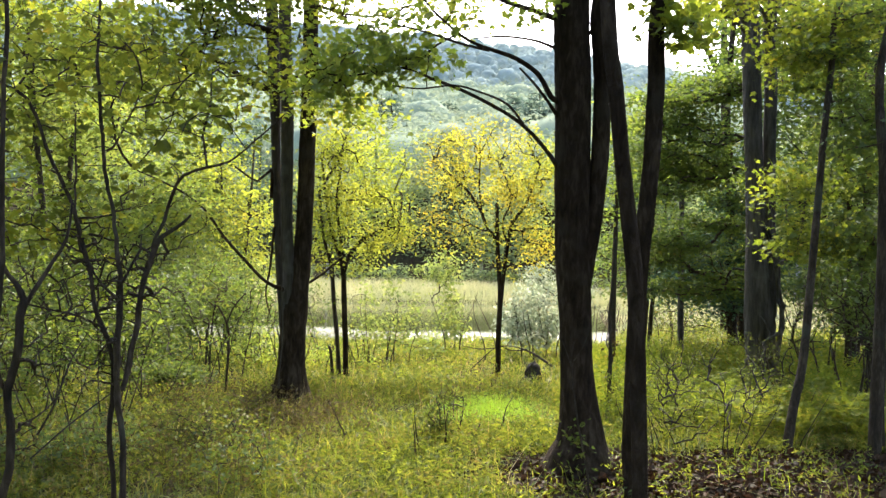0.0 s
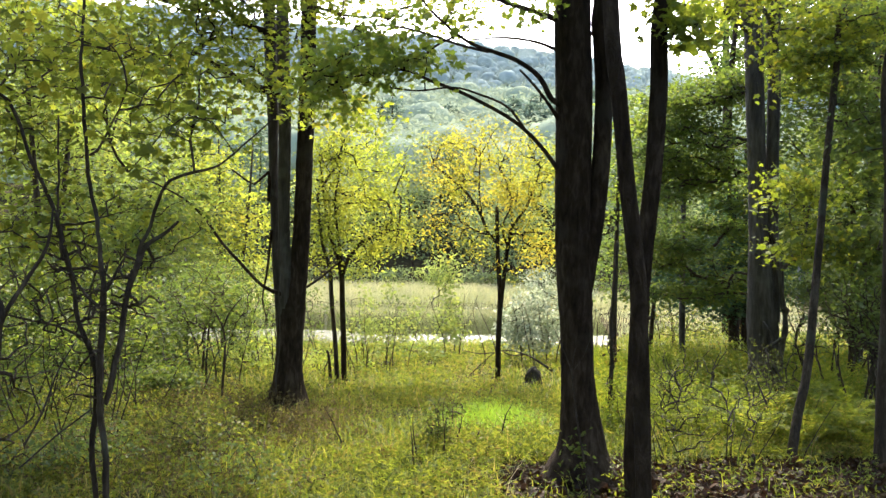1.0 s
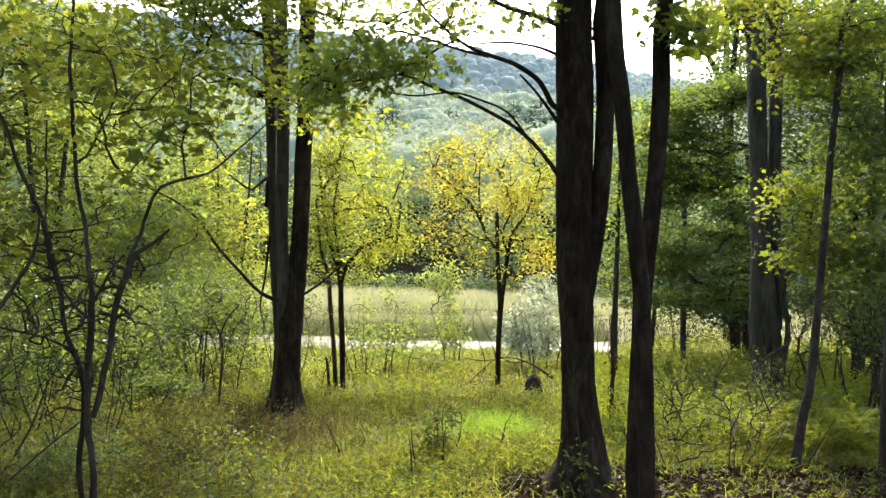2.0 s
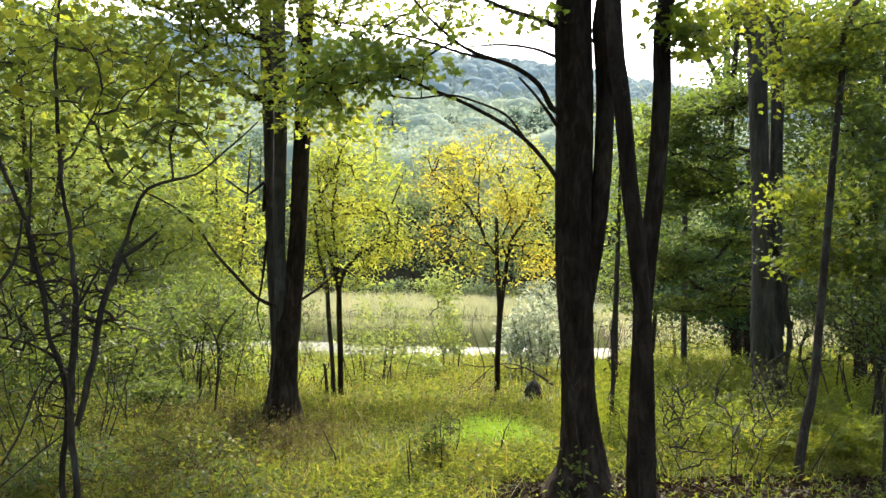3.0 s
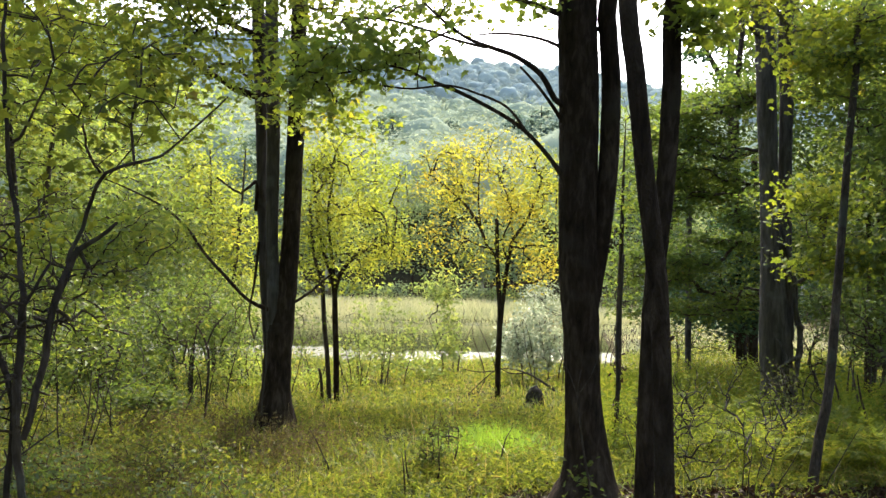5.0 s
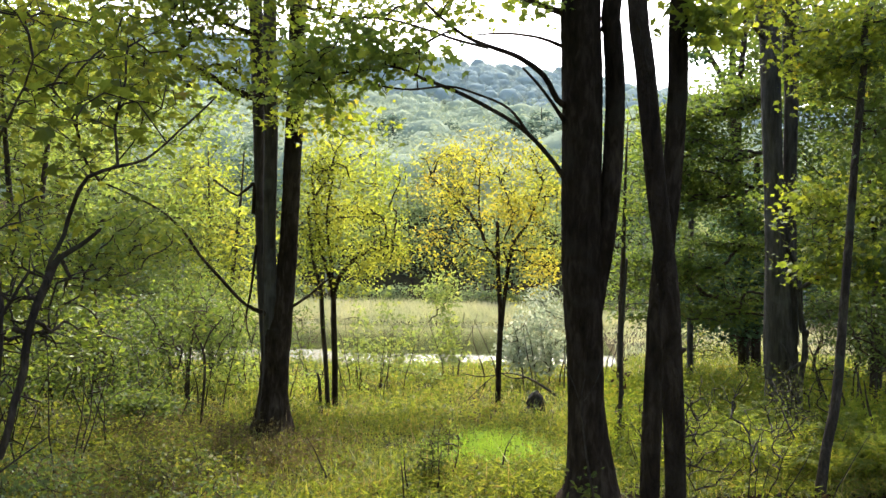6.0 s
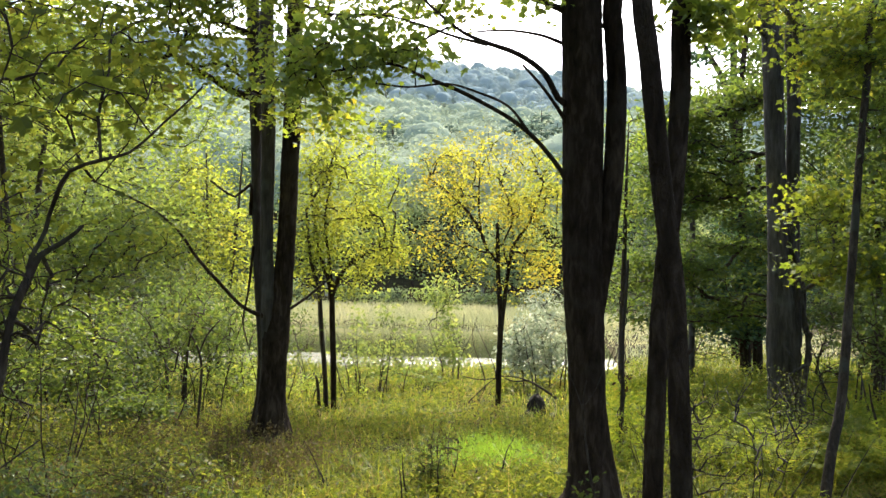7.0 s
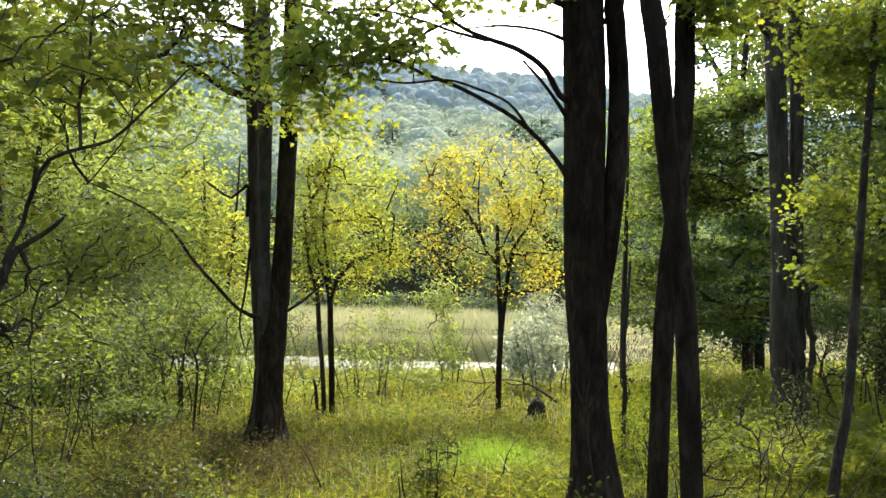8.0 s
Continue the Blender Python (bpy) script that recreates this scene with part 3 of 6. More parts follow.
# ---- large trees of the wood's edge ----
# the great maple, two stems from one flared foot
tree("maple_tree", [
    [(1.035, 7.028, -0.02, 0.3), (1.038, 7.028, 0.0692, 0.268), (1.042, 7.028, 0.1885, 0.23), (1.046, 7.028, 0.2895, 0.19), (1.041, 7.028, 0.4364, 0.162), (1.023, 7.028, 0.6291, 0.1395), (1.004, 7.028, 0.8623, 0.1248), (0.986, 7.028, 1.253, 0.123), (0.9584, 7.028, 1.731, 0.1359), (0.9401, 7.028, 2.392, 0.1359), (0.9309, 7.028, 3.043, 0.1395), (0.9088, 7.028, 3.704, 0.1359), (0.9676, 7.12, 4.916, 0.1193), (0.9217, 7.211, 7.028, 0.0918), (0.8299, 7.303, 9.323, 0.0459)],
    [(1.032, 7.046, 1.428, 0.06573), (1.059, 7.046, 1.694, 0.07895), (1.105, 7.028, 1.997, 0.07436), (1.151, 7.028, 2.483, 0.06995), (1.16, 7.028, 3.053, 0.06775), (1.133, 7.028, 3.438, 0.06555), (1.133, 7.028, 3.704, 0.06555), (1.335, 7.12, 4.916, 0.05508), (1.564, 7.211, 7.028, 0.0459), (1.748, 7.211, 8.864, 0.02754)]],
    [(-0.6977, 6.477, 3.071, 0.4012, 0.3672, 0.1689), (-0.3002, 6.569, 3.099, 0.2644, 0.3213, 0.1836), (-0.9602, 6.477, 2.906, 0.2405, 0.3672, 0.1405), (-0.04212, 6.661, 3.457, 0.2479, 0.2754, 0.145), (0.5426, 6.752, 3.548, 0.1469, 0.2295, 0.08391), (-0.4874, 6.569, 3.301, 0.2855, 0.2754, 0.1019)],
    "tall dark-barked red maple with two stems and a flared foot", LEAF_LIME, tips=125, per_tip=13, leaf_size=0.054, outline=MAPLE, cluster=0.12, flat=0.7, seed=11, sides=32, step=0.05, rough=0.025, flare=(0.15, 0.35, 5),
    canopy=[(1.0, 7.8, 7.0, 2.2, 2.2, 1.4), (1.2, 7.8, 9.2, 1.8, 1.8, 1.3)],
    limbs=[
        [(0.8455, 6.982, 2.364, 0.02199), (0.7601, 6.936, 2.483, 0.01769), (0.6151, 6.89, 2.64, 0.0159), (0.459, 6.844, 2.759, 0.01489), (0.2626, 6.752, 2.851, 0.01389), (0.05088, 6.707, 2.942, 0.01296), (-0.1579, 6.661, 3.007, 0.01131), (-0.3424, 6.615, 3.071, 0.009593), (-0.5434, 6.569, 3.034, 0.007153), (-0.7564, 6.477, 2.979, 0.006265), (-0.9418, 6.385, 2.979, 0.004626)],
        [(0.56, 6.863, 2.685, 0.01167), (0.4122, 6.798, 2.851, 0.009094), (0.1983, 6.752, 2.933, 0.008163), (0.008794, 6.661, 2.961, 0.007232), (-0.235, 6.569, 2.915, 0.006358), (-0.436, 6.523, 2.924, 0.004733)],
        [(0.8354, 6.982, 2.906, 0.02706), (0.7509, 6.936, 2.942, 0.02184), (0.649, 6.89, 3.099, 0.02005), (0.4728, 6.844, 3.209, 0.01826), (0.2782, 6.798, 3.264, 0.01483), (0.1065, 6.752, 3.319, 0.01146), (-0.06342, 6.752, 3.447, 0.009813), (-0.2047, 6.752, 3.585, 0.008163), (-0.3424, 6.752, 3.769, 0.006544)],
        [(0.2653, 6.798, 3.255, 0.01153), (0.04427, 6.707, 3.282, 0.00974), (-0.1643, 6.661, 3.337, 0.008091), (-0.4103, 6.615, 3.383, 0.006401), (-0.6931, 6.569, 3.365, 0.004769)],
        [(0.8152, 6.982, 2.796, 0.01697), (0.7032, 6.89, 2.924, 0.01167), (0.6031, 6.844, 3.034, 0.009951), (0.5003, 6.798, 3.126, 0.008234)],
        [(0.8014, 6.982, 3.548, 0.02706), (0.6013, 6.936, 3.603, 0.0202), (0.3792, 6.844, 3.64, 0.01662), (0.1203, 6.752, 3.732, 0.0131)],
        [(0.8115, 7.028, 3.328, 0.01532), (0.6353, 7.028, 3.392, 0.01024), (0.3938, 7.028, 3.42, 0.008521), (0.1542, 7.028, 3.401, 0.005112)],
        [(-0.2625, 6.642, 3.108, 0.009667), (-0.1414, 6.661, 3.245, 0.008091), (0.001661, 6.707, 3.337, 0.006495)],
        [(1.05, 7.028, 3.475, 0.02048), (1.105, 7.028, 3.438, 0.02048), (1.151, 7.028, 3.392, 0.02048)]])

# the three-stemmed maple
# the two side stems take grey bark to imitate the sky's pale sheen
tree("maple_tree", [
    [(-1.765, 10.1, -0.06, 0.24), (-1.765, 10.1, 0.2, 0.192), (-1.765, 10.1, 0.461, 0.155), (-1.75, 10.1, 0.877, 0.147), (-1.72, 10.1, 1.23, 0.134), (-1.68, 10.1, 1.55, 0.109), (-1.65, 10.1, 2, 0.0926), (-1.63, 10.1, 2.96, 0.0894), (-1.62, 10.1, 3.92, 0.0862), (-1.62, 10.1, 4.56, 0.083), (-1.5, 10.2, 6.5, 0.08), (-1.4, 10.2, 9.5, 0.04)],
    [(-1.78, 10.08, 0.782, 0.0892), (-1.8, 10.05, 1.36, 0.0763), (-1.84, 10.05, 1.99, 0.0636), (-1.85, 10.05, 2.63, 0.0667), (-1.86, 10.05, 3.27, 0.0699), (-1.89, 10.05, 3.9, 0.0699), (-1.91, 10.05, 4.54, 0.0699), (-1.9, 10.0, 6.5, 0.07), (-2.0, 9.9, 9.0, 0.03)],
    [(-1.84, 10.2, 0.641, 0.0645), (-1.9, 10.2, 1.22, 0.0581), (-1.95, 10.2, 1.74, 0.0516), (-2, 10.2, 2.64, 0.0516), (-2.03, 10.2, 3.42, 0.0645), (-2.07, 10.2, 4.06, 0.071), (-2.1, 10.2, 4.58, 0.071), (-2.3, 10.4, 6.5, 0.07), (-2.7, 10.5, 9.0, 0.03)]],
    [(-2.7, 8.9, 3.6, 1.0, 0.8, 0.7), (-1.35, 8.7, 3.5, 0.6, 0.6, 0.45), (-1.0, 8.9, 3.15, 0.5, 0.5, 0.3), (-3.3, 8.8, 3.5, 0.7, 0.8, 0.6), (-1.9, 9.0, 4.35, 1.6, 0.9, 0.3), (-3.0, 9.2, 4.5, 0.5, 0.5, 0.25), (-4.6, 9.6, 4.6, 1.0, 0.8, 0.5), (-0.9, 8.8, 4.2, 0.7, 0.6, 0.28), (-2.3, 8.6, 4.0, 0.9, 0.7, 0.3), (-1.9, 8.4, 4.3, 1.3, 0.6, 0.2), (-0.1, 8.5, 4.15, 0.6, 0.5, 0.16)],
    "three-stemmed maple with dark furrowed bark and layered green leaves", LEAF_MAPLE, tips=500, per_tip=22, leaf_size=0.052, outline=MAPLE, cluster=0.16, flat=0.8, seed=23, stem_bark=BARK_GREY, canopy=[(-2.0, 10.2, 7.5, 2.2, 2.0, 1.5), (-1.8, 10.2, 9.2, 1.8, 1.8, 1.2)], sides=22, step=0.08, flare=(0.14, 0.5, 6),
    limbs=[
        [(-1.81, 10.05, 1.26, 0.0286), (-2.03, 9.9, 1.37, 0.0188), (-2.26, 9.8, 1.62, 0.017), (-2.46, 9.7, 1.86, 0.0153), (-2.6, 9.6, 2.09, 0.0136), (-2.77, 9.4, 2.28, 0.0104), (-2.97, 9.1, 2.41, 0.00861), (-3.16, 8.9, 2.5, 0.00561)],
        [(-1.95, 10, 3.51, 0.0506), (-2.17, 9.8, 3.53, 0.0372), (-2.37, 9.6, 3.64, 0.0273), (-2.68, 9.4, 3.8, 0.0178)],
        [(-2.05, 10.2, 2.32, 0.0226), (-2.04, 10.1, 2.63, 0.0192), (-2.17, 10, 2.49, 0.0126), (-2.4, 9.9, 2.64, 0.00939)],
        [(-1.57, 10, 1.36, 0.0158), (-1.4, 10, 1.48, 0.0126), (-1.29, 10, 1.58, 0.0126), (-1.15, 9.9, 1.69, 0.00626)],
        [(-2, 10.15, 1.99, 0.0161), (-2.03, 10.12, 1.54, 0.0128), (-2.06, 10.05, 1.22, 0.00953), (-1.99, 10, 0.975, 0.00632)],
        [(-1.96, 10, 4.15, 0.0443), (-2.25, 9.8, 4.21, 0.031), (-2.54, 9.5, 4.37, 0.021)]])

# thin pale tube for the light caught along the three-stemmed maple's seam
tree("seam_streak", [[(-1.87, 9.93, 0.0, 0.008), (-1.86, 9.92, 0.4, 0.008), (-1.84, 9.93, 0.8, 0.007), (-1.855, 9.94, 1.2, 0.006), (-1.87, 9.95, 1.7, 0.005), (-1.88, 9.96, 2.3, 0.004)]],
    [], "thin pale streak for light along the seam between stems", LITTER, bark=BARK_SEAM, seed=26, sides=7, step=0.06, kink=0.004, category="vine")

# the pair of leaning stems
tree("young_tree", [
    [(0.797, 3.804, -0.06, 0.03936), (0.795, 3.804, 0.2998, 0.036), (0.7894, 3.804, 0.7286, 0.03331), (0.783, 3.804, 0.9526, 0.03216), (0.7702, 3.804, 1.292, 0.03348), (0.7558, 3.804, 1.58, 0.03348), (0.7334, 3.804, 1.804, 0.03348), (0.6974, 3.804, 2.076, 0.03241), (0.6598, 3.804, 2.412, 0.03241), (0.6222, 3.804, 2.748, 0.03133), (0.603, 3.804, 3.708, 0.02688), (0.483, 3.804, 5.548, 0.01152)]],
    [], "slim dark leaning stem with scattered pale lichen", LEAF_MAPLE, seed=31, canopy=[(0.6, 4.7, 5.6, 0.9, 0.8, 0.6), (0.5, 4.7, 6.6, 0.8, 0.8, 0.5)],
    limbs=[[(0.701, 3.804, 2.076, 0.01016), (0.6866, 3.788, 2.092, 0.00784), (0.6698, 3.772, 2.092, 0.005576)], [(0.7698, 3.804, 1.492, 0.01128), (0.7842, 3.78, 1.516, 0.007824), (0.7938, 3.772, 1.524, 0.005576)]], sides=18, step=0.08, rough=0.04)
tree("young_tree", [
    [(1.315, 6.335, -0.06, 0.069), (1.313, 6.335, 0.102, 0.06486), (1.288, 6.335, 0.374, 0.05952), (1.297, 6.335, 0.96, 0.05768), (1.315, 6.335, 1.467, 0.05952), (1.343, 6.335, 1.858, 0.05952), (1.388, 6.335, 2.331, 0.05768), (1.415, 6.335, 2.923, 0.05952), (1.425, 6.335, 3.505, 0.05593), (1.607, 6.335, 4.343, 0.05023), (1.743, 6.426, 6.982, 0.02512)]],
    [(1.278, 5.789, 3.096, 0.06415, 0.1365, 0.08918), (1.524, 6.244, 3.332, 0.2321, 0.364, 0.1547)], "upright dark young maple trunk behind a leaning stem", LEAF_MAPLE, tips=16, per_tip=16, leaf_size=0.07, outline=MAPLE, cluster=0.1, seed=32, sides=18, step=0.08, rough=0.04, flare=(0.15, 0.4, 4))

# the grey two-stemmed tree on the right with a vine at its foot
tree("grey_tree", [
    [(3.87, 11, -0.06, 0.202), (3.85, 11, 0.601, 0.181), (3.82, 11, 1.16, 0.174), (3.77, 11, 1.99, 0.119), (3.73, 11, 2.82, 0.105), (3.69, 11, 3.66, 0.108), (3.66, 11, 4.49, 0.112), (3.63, 11, 5.05, 0.112), (4.0, 11.0, 7.0, 0.09), (4.1, 11.0, 10.0, 0.04)],
    [(3.93, 11.05, 1.02, 0.119), (3.93, 11.05, 1.78, 0.0911), (3.93, 11.05, 2.83, 0.0771), (3.94, 11.05, 3.88, 0.0771), (3.95, 11.05, 4.93, 0.0771), (4.6, 11.1, 7.0, 0.06), (4.8, 11.1, 9.5, 0.03)]],
    [(2.6, 9.4, 4.45, 0.25, 0.5, 0.14), (3.45, 9, 3.7, 0.284, 0.5, 0.34), (4.05, 9.4, 2, 0.356, 0.4, 0.154), (3.69, 9.4, 2.49, 0.415, 0.5, 0.267), (3.1, 9.6, 4.5, 0.5, 0.6, 0.17), (3.77, 9.3, 1.9, 0.352, 0.5, 0.235), (3.75, 9.2, 4.04, 0.522, 0.6, 0.406)],
    "tall grey-barked maple with two stems and yellow-green leaves", LEAF_MAPLE, bark=BARK_GREY, tips=270, per_tip=24, leaf_size=0.053, outline=MAPLE, cluster=0.16, flat=0.8, seed=41, canopy=[(4.3, 11.6, 9.0, 2.2, 2.0, 1.1), (4.4, 11.2, 10.4, 1.8, 1.8, 1.0)], canopy_tips=50, bare=[(3.84, 10.7, 0.567, 0.19, 0.25, 0.339), (4.04, 10.8, 1.04, 0.103, 0.2, 0.411)], bare_tips=45, sides=20, step=0.1, flare=(0.25, 0.35, 5),
    limbs=[[(3.95, 10.6, -0.06, 0.0403), (3.94, 10.7, 0.502, 0.0305), (4.03, 10.8, 1.04, 0.0308), (3.99, 10.85, 1.44, 0.0241), (3.96, 10.9, 1.85, 0.0173)], [(3.85, 10.6, -0.06, 0.0302), (3.77, 10.7, 0.498, 0.0237), (3.87, 10.75, 0.833, 0.0204), (3.77, 10.8, 1.03, 0.0171)]])

# leaning sapling over the ferns
tree("sapling", [
    [(3.01, 8, -0.06, 0.0427), (3.11, 8.1, 0.405, 0.0407), (3.23, 8.2, 0.8, 0.0386), (3.35, 8.35, 1.52, 0.0368), (3.43, 8.45, 2.04, 0.0346), (3.55, 8.6, 2.86, 0.0325), (3.68, 8.75, 3.6, 0.0303), (3.82, 8.9, 4.3, 0.028), (4.4, 9.1, 4.8, 0.02)]],
    [(3.75, 8.8, 3.75, 0.5, 0.5, 0.08), (4.05, 8.7, 4.12, 0.42, 0.5, 0.08), (4.05, 9.0, 3.3, 0.42, 0.5, 0.08), (3.6, 8.9, 3.45, 0.34, 0.4, 0.06), (3.9, 8.8, 3.05, 0.3, 0.4, 0.06)], "thin leaning grey-brown maple sapling", LEAF_GREEN, bark=BARK_THIN, tips=75, per_tip=18, leaf_size=0.05, outline=MAPLE, cluster=0.11, spray=0.25, flat=0.85, seed=51, sides=12)
tree("young_tree", [
    [(3.79, 8, -0.06, 0.0603), (3.83, 8.05, 0.529, 0.0556), (3.87, 8.1, 1.03, 0.0509), (3.91, 8.15, 1.79, 0.0461), (3.93, 8.2, 2.56, 0.0412), (3.95, 8.3, 3.61, 0.0365), (4.4, 8.4, 5.0, 0.03)],
    [(3.92, 8.1, -0.06, 0.0254), (3.9, 8.1, 0.523, 0.0229), (3.96, 8.1, 1.03, 0.0204), (3.99, 8.1, 1.64, 0.0178), (4.02, 8.1, 2.55, 0.0153)]],
    [(4.08, 8.6, 2.82, 0.379, 0.6, 0.487), (4.22, 8.8, 1.96, 0.333, 0.5, 0.388)], "dark twin-stemmed young tree beside leaf litter", LEAF_GREEN, bark=BARK_THIN, tips=70, per_tip=26, leaf_size=0.062, outline=MAPLE, cluster=0.16, seed=53, sides=12)

# ---- near saplings on the left ----
tree("sapling", [
    [(-1.125, 3.407, -0.1216, 0.01768), (-1.135, 3.407, 0.3984, 0.01503), (-1.177, 3.428, 0.8508, 0.01264), (-1.177, 3.428, 1.012, 0.01264), (-1.198, 3.428, 1.178, 0.01264), (-1.198, 3.428, 1.386, 0.01344), (-1.208, 3.449, 1.532, 0.01273), (-1.229, 3.47, 1.719, 0.008301), (-1.271, 3.511, 1.927, 0.007638), (-1.312, 3.532, 2.104, 0.006922), (-1.343, 3.563, 2.343, 0.006206), (-1.375, 3.615, 2.676, 0.004729), (-1.354, 3.667, 3.674, 0.003536)],
    [(-1.187, 3.428, -0.1216, 0.01768), (-1.187, 3.428, 0.3984, 0.01591), (-1.208, 3.449, 0.8446, 0.01052), (-1.229, 3.449, 1.012, 0.01052), (-1.229, 3.449, 1.199, 0.009724), (-1.25, 3.47, 1.386, 0.009724), (-1.302, 3.49, 1.48, 0.009104), (-1.354, 3.511, 1.657, 0.008406), (-1.406, 3.532, 1.823, 0.007691), (-1.489, 3.563, 1.99, 0.006984), (-1.572, 3.615, 2.146, 0.006312), (-1.645, 3.615, 2.291, 0.006312), (-1.739, 3.615, 2.343, 0.004729)],
    [(-1.187, 3.438, 1.199, 0.008925), (-1.167, 3.47, 1.345, 0.009724), (-1.146, 3.511, 1.532, 0.009902), (-1.135, 3.563, 1.698, 0.01087), (-1.115, 3.594, 1.761, 0.008619), (-1.063, 3.615, 1.802, 0.007098), (-1.013, 3.636, 1.854, 0.003969)],
    [(-1.135, 3.574, 1.719, 0.00701), (-1.094, 3.574, 1.834, 0.006232), (-1.063, 3.563, 1.927, 0.006206), (-1.001, 3.532, 2, 0.005384), (-0.9097, 3.511, 2.031, 0.004588), (-0.8244, 3.49, 2.052, 0.003793), (-0.7236, 3.459, 2.125, 0.003006), (-0.6008, 3.407, 2.218, 0.002218)],
    [(-1.208, 3.438, 1.553, 0.006718), (-1.177, 3.459, 1.636, 0.00526), (-1.146, 3.49, 1.719, 0.004553)],
    [(-1.26, 3.47, 1.418, 0.004526), (-1.343, 3.407, 1.47, 0.003695), (-1.447, 3.355, 1.501, 0.002909), (-1.541, 3.303, 1.532, 0.002148)],
    [(-1.302, 3.532, 2.083, 0.004615), (-1.25, 3.511, 2.125, 0.003819), (-1.198, 3.49, 2.208, 0.003032), (-1.146, 3.459, 2.322, 0.002254)],
    [(-1.208, 3.449, 1.532, 0.005993), (-1.312, 3.511, 1.594, 0.004588), (-1.395, 3.563, 1.719, 0.003881), (-1.447, 3.615, 1.958, 0.003942), (-1.458, 3.615, 2.239, 0.003156)]],
    [(-1.593, 3.823, 2.53, 0.3474, 0.52, 0.209), (-1.208, 3.719, 2.468, 0.2922, 0.52, 0.2028), (-1.759, 3.927, 2.218, 0.2382, 0.416, 0.2142), (-1.013, 3.615, 2.187, 0.2402, 0.416, 0.1529), (-1.437, 3.927, 1.958, 0.2621, 0.416, 0.1674), (-0.9076, 3.615, 2.406, 0.1966, 0.416, 0.1747)],
    "multi-stemmed maple sapling with thin dark crooked stems", LEAF_SAPLING, bark=BARK_THIN, tips=250, per_tip=6, leaf_size=0.037, outline=MAPLE, cluster=0.08, flat=0.75, seed=61, bare=[(-1.25, 3.511, 1.657, 0.1903, 0.26, 0.1165), (-1.427, 3.615, 1.761, 0.1529, 0.26, 0.131), (-1.135, 3.615, 1.74, 0.1092, 0.208, 0.1092), (-1.239, 3.407, 1.303, 0.1023, 0.156, 0.1227), (-1.198, 3.563, 1.542, 0.1716, 0.26, 0.1071), (-1.333, 3.459, 1.511, 0.1456, 0.26, 0.1248)], bare_tips=300, sides=12, step=0.04, thin=0.001, biggest=0.005, rough=0.2, kink=0.0045)
tree("sapling", [
    [(-1.697, 3.251, -0.1216, 0.02475), (-1.687, 3.251, 0.4504, 0.02122), (-1.51, 3.251, 0.8914, 0.01406), (-1.489, 3.251, 1.012, 0.01406), (-1.499, 3.251, 1.116, 0.01334), (-1.51, 3.251, 1.22, 0.01264), (-1.479, 3.251, 1.324, 0.01406), (-1.468, 3.251, 1.48, 0.01406), (-1.458, 3.251, 1.532, 0.01264), (-1.489, 3.251, 1.594, 0.008434), (-1.541, 3.251, 1.657, 0.007028), (-1.624, 3.303, 1.834, 0.00572), (-1.687, 3.355, 2.198, 0.005091)],
    [(-1.458, 3.251, 1.511, 0.009104), (-1.427, 3.272, 1.584, 0.007788), (-1.385, 3.303, 1.667, 0.006435), (-1.354, 3.324, 1.75, 0.005764), (-1.354, 3.355, 1.875, 0.003633)],
    [(-1.51, 3.251, 1.199, 0.007028), (-1.541, 3.251, 1.324, 0.006329), (-1.572, 3.251, 1.48, 0.005622), (-1.614, 3.251, 1.75, 0.004924)]],
    [(-1.635, 3.511, 1.834, 0.1695, 0.364, 0.1903), (-1.583, 3.719, 1.761, 0.1352, 0.312, 0.1352), (-1.728, 3.511, 2.218, 0.1269, 0.312, 0.2538)], "crooked dark sapling forking at eye height", LEAF_SAPLING, bark=BARK_THIN, tips=36, per_tip=7, leaf_size=0.042, outline=MAPLE, cluster=0.09, seed=63, bare=[(-1.447, 3.407, 1.282, 0.1023, 0.208, 0.1841), (-1.489, 3.407, 1.553, 0.1227, 0.208, 0.1227), (-1.489, 3.303, 1.074, 0.09901, 0.156, 0.09901)], bare_tips=40, sides=12, step=0.04, thin=0.001, biggest=0.005, rough=0.2, kink=0.0045)

tree("sapling", [[(-1.624, 3.043, -0.1216, 0.01238), (-1.468, 3.074, 1.418, 0.00856), (-1.468, 3.095, 1.782, 0.007841), (-1.468, 3.095, 2.156, 0.007054), (-1.479, 3.116, 2.53, 0.006321), (-1.562, 3.147, 3.466, 0.003536)]], [(-1.603, 3.199, 2.437, 0.09558, 0.208, 0.1144)], "straight thin dark sapling stem", LEAF_SAPLING, bark=BARK_THIN, tips=14, per_tip=6, leaf_size=0.042, outline=MAPLE, cluster=0.08, seed=65, sides=10, step=0.06, thin=0.001, biggest=0.004, rough=0.15, kink=0.003)

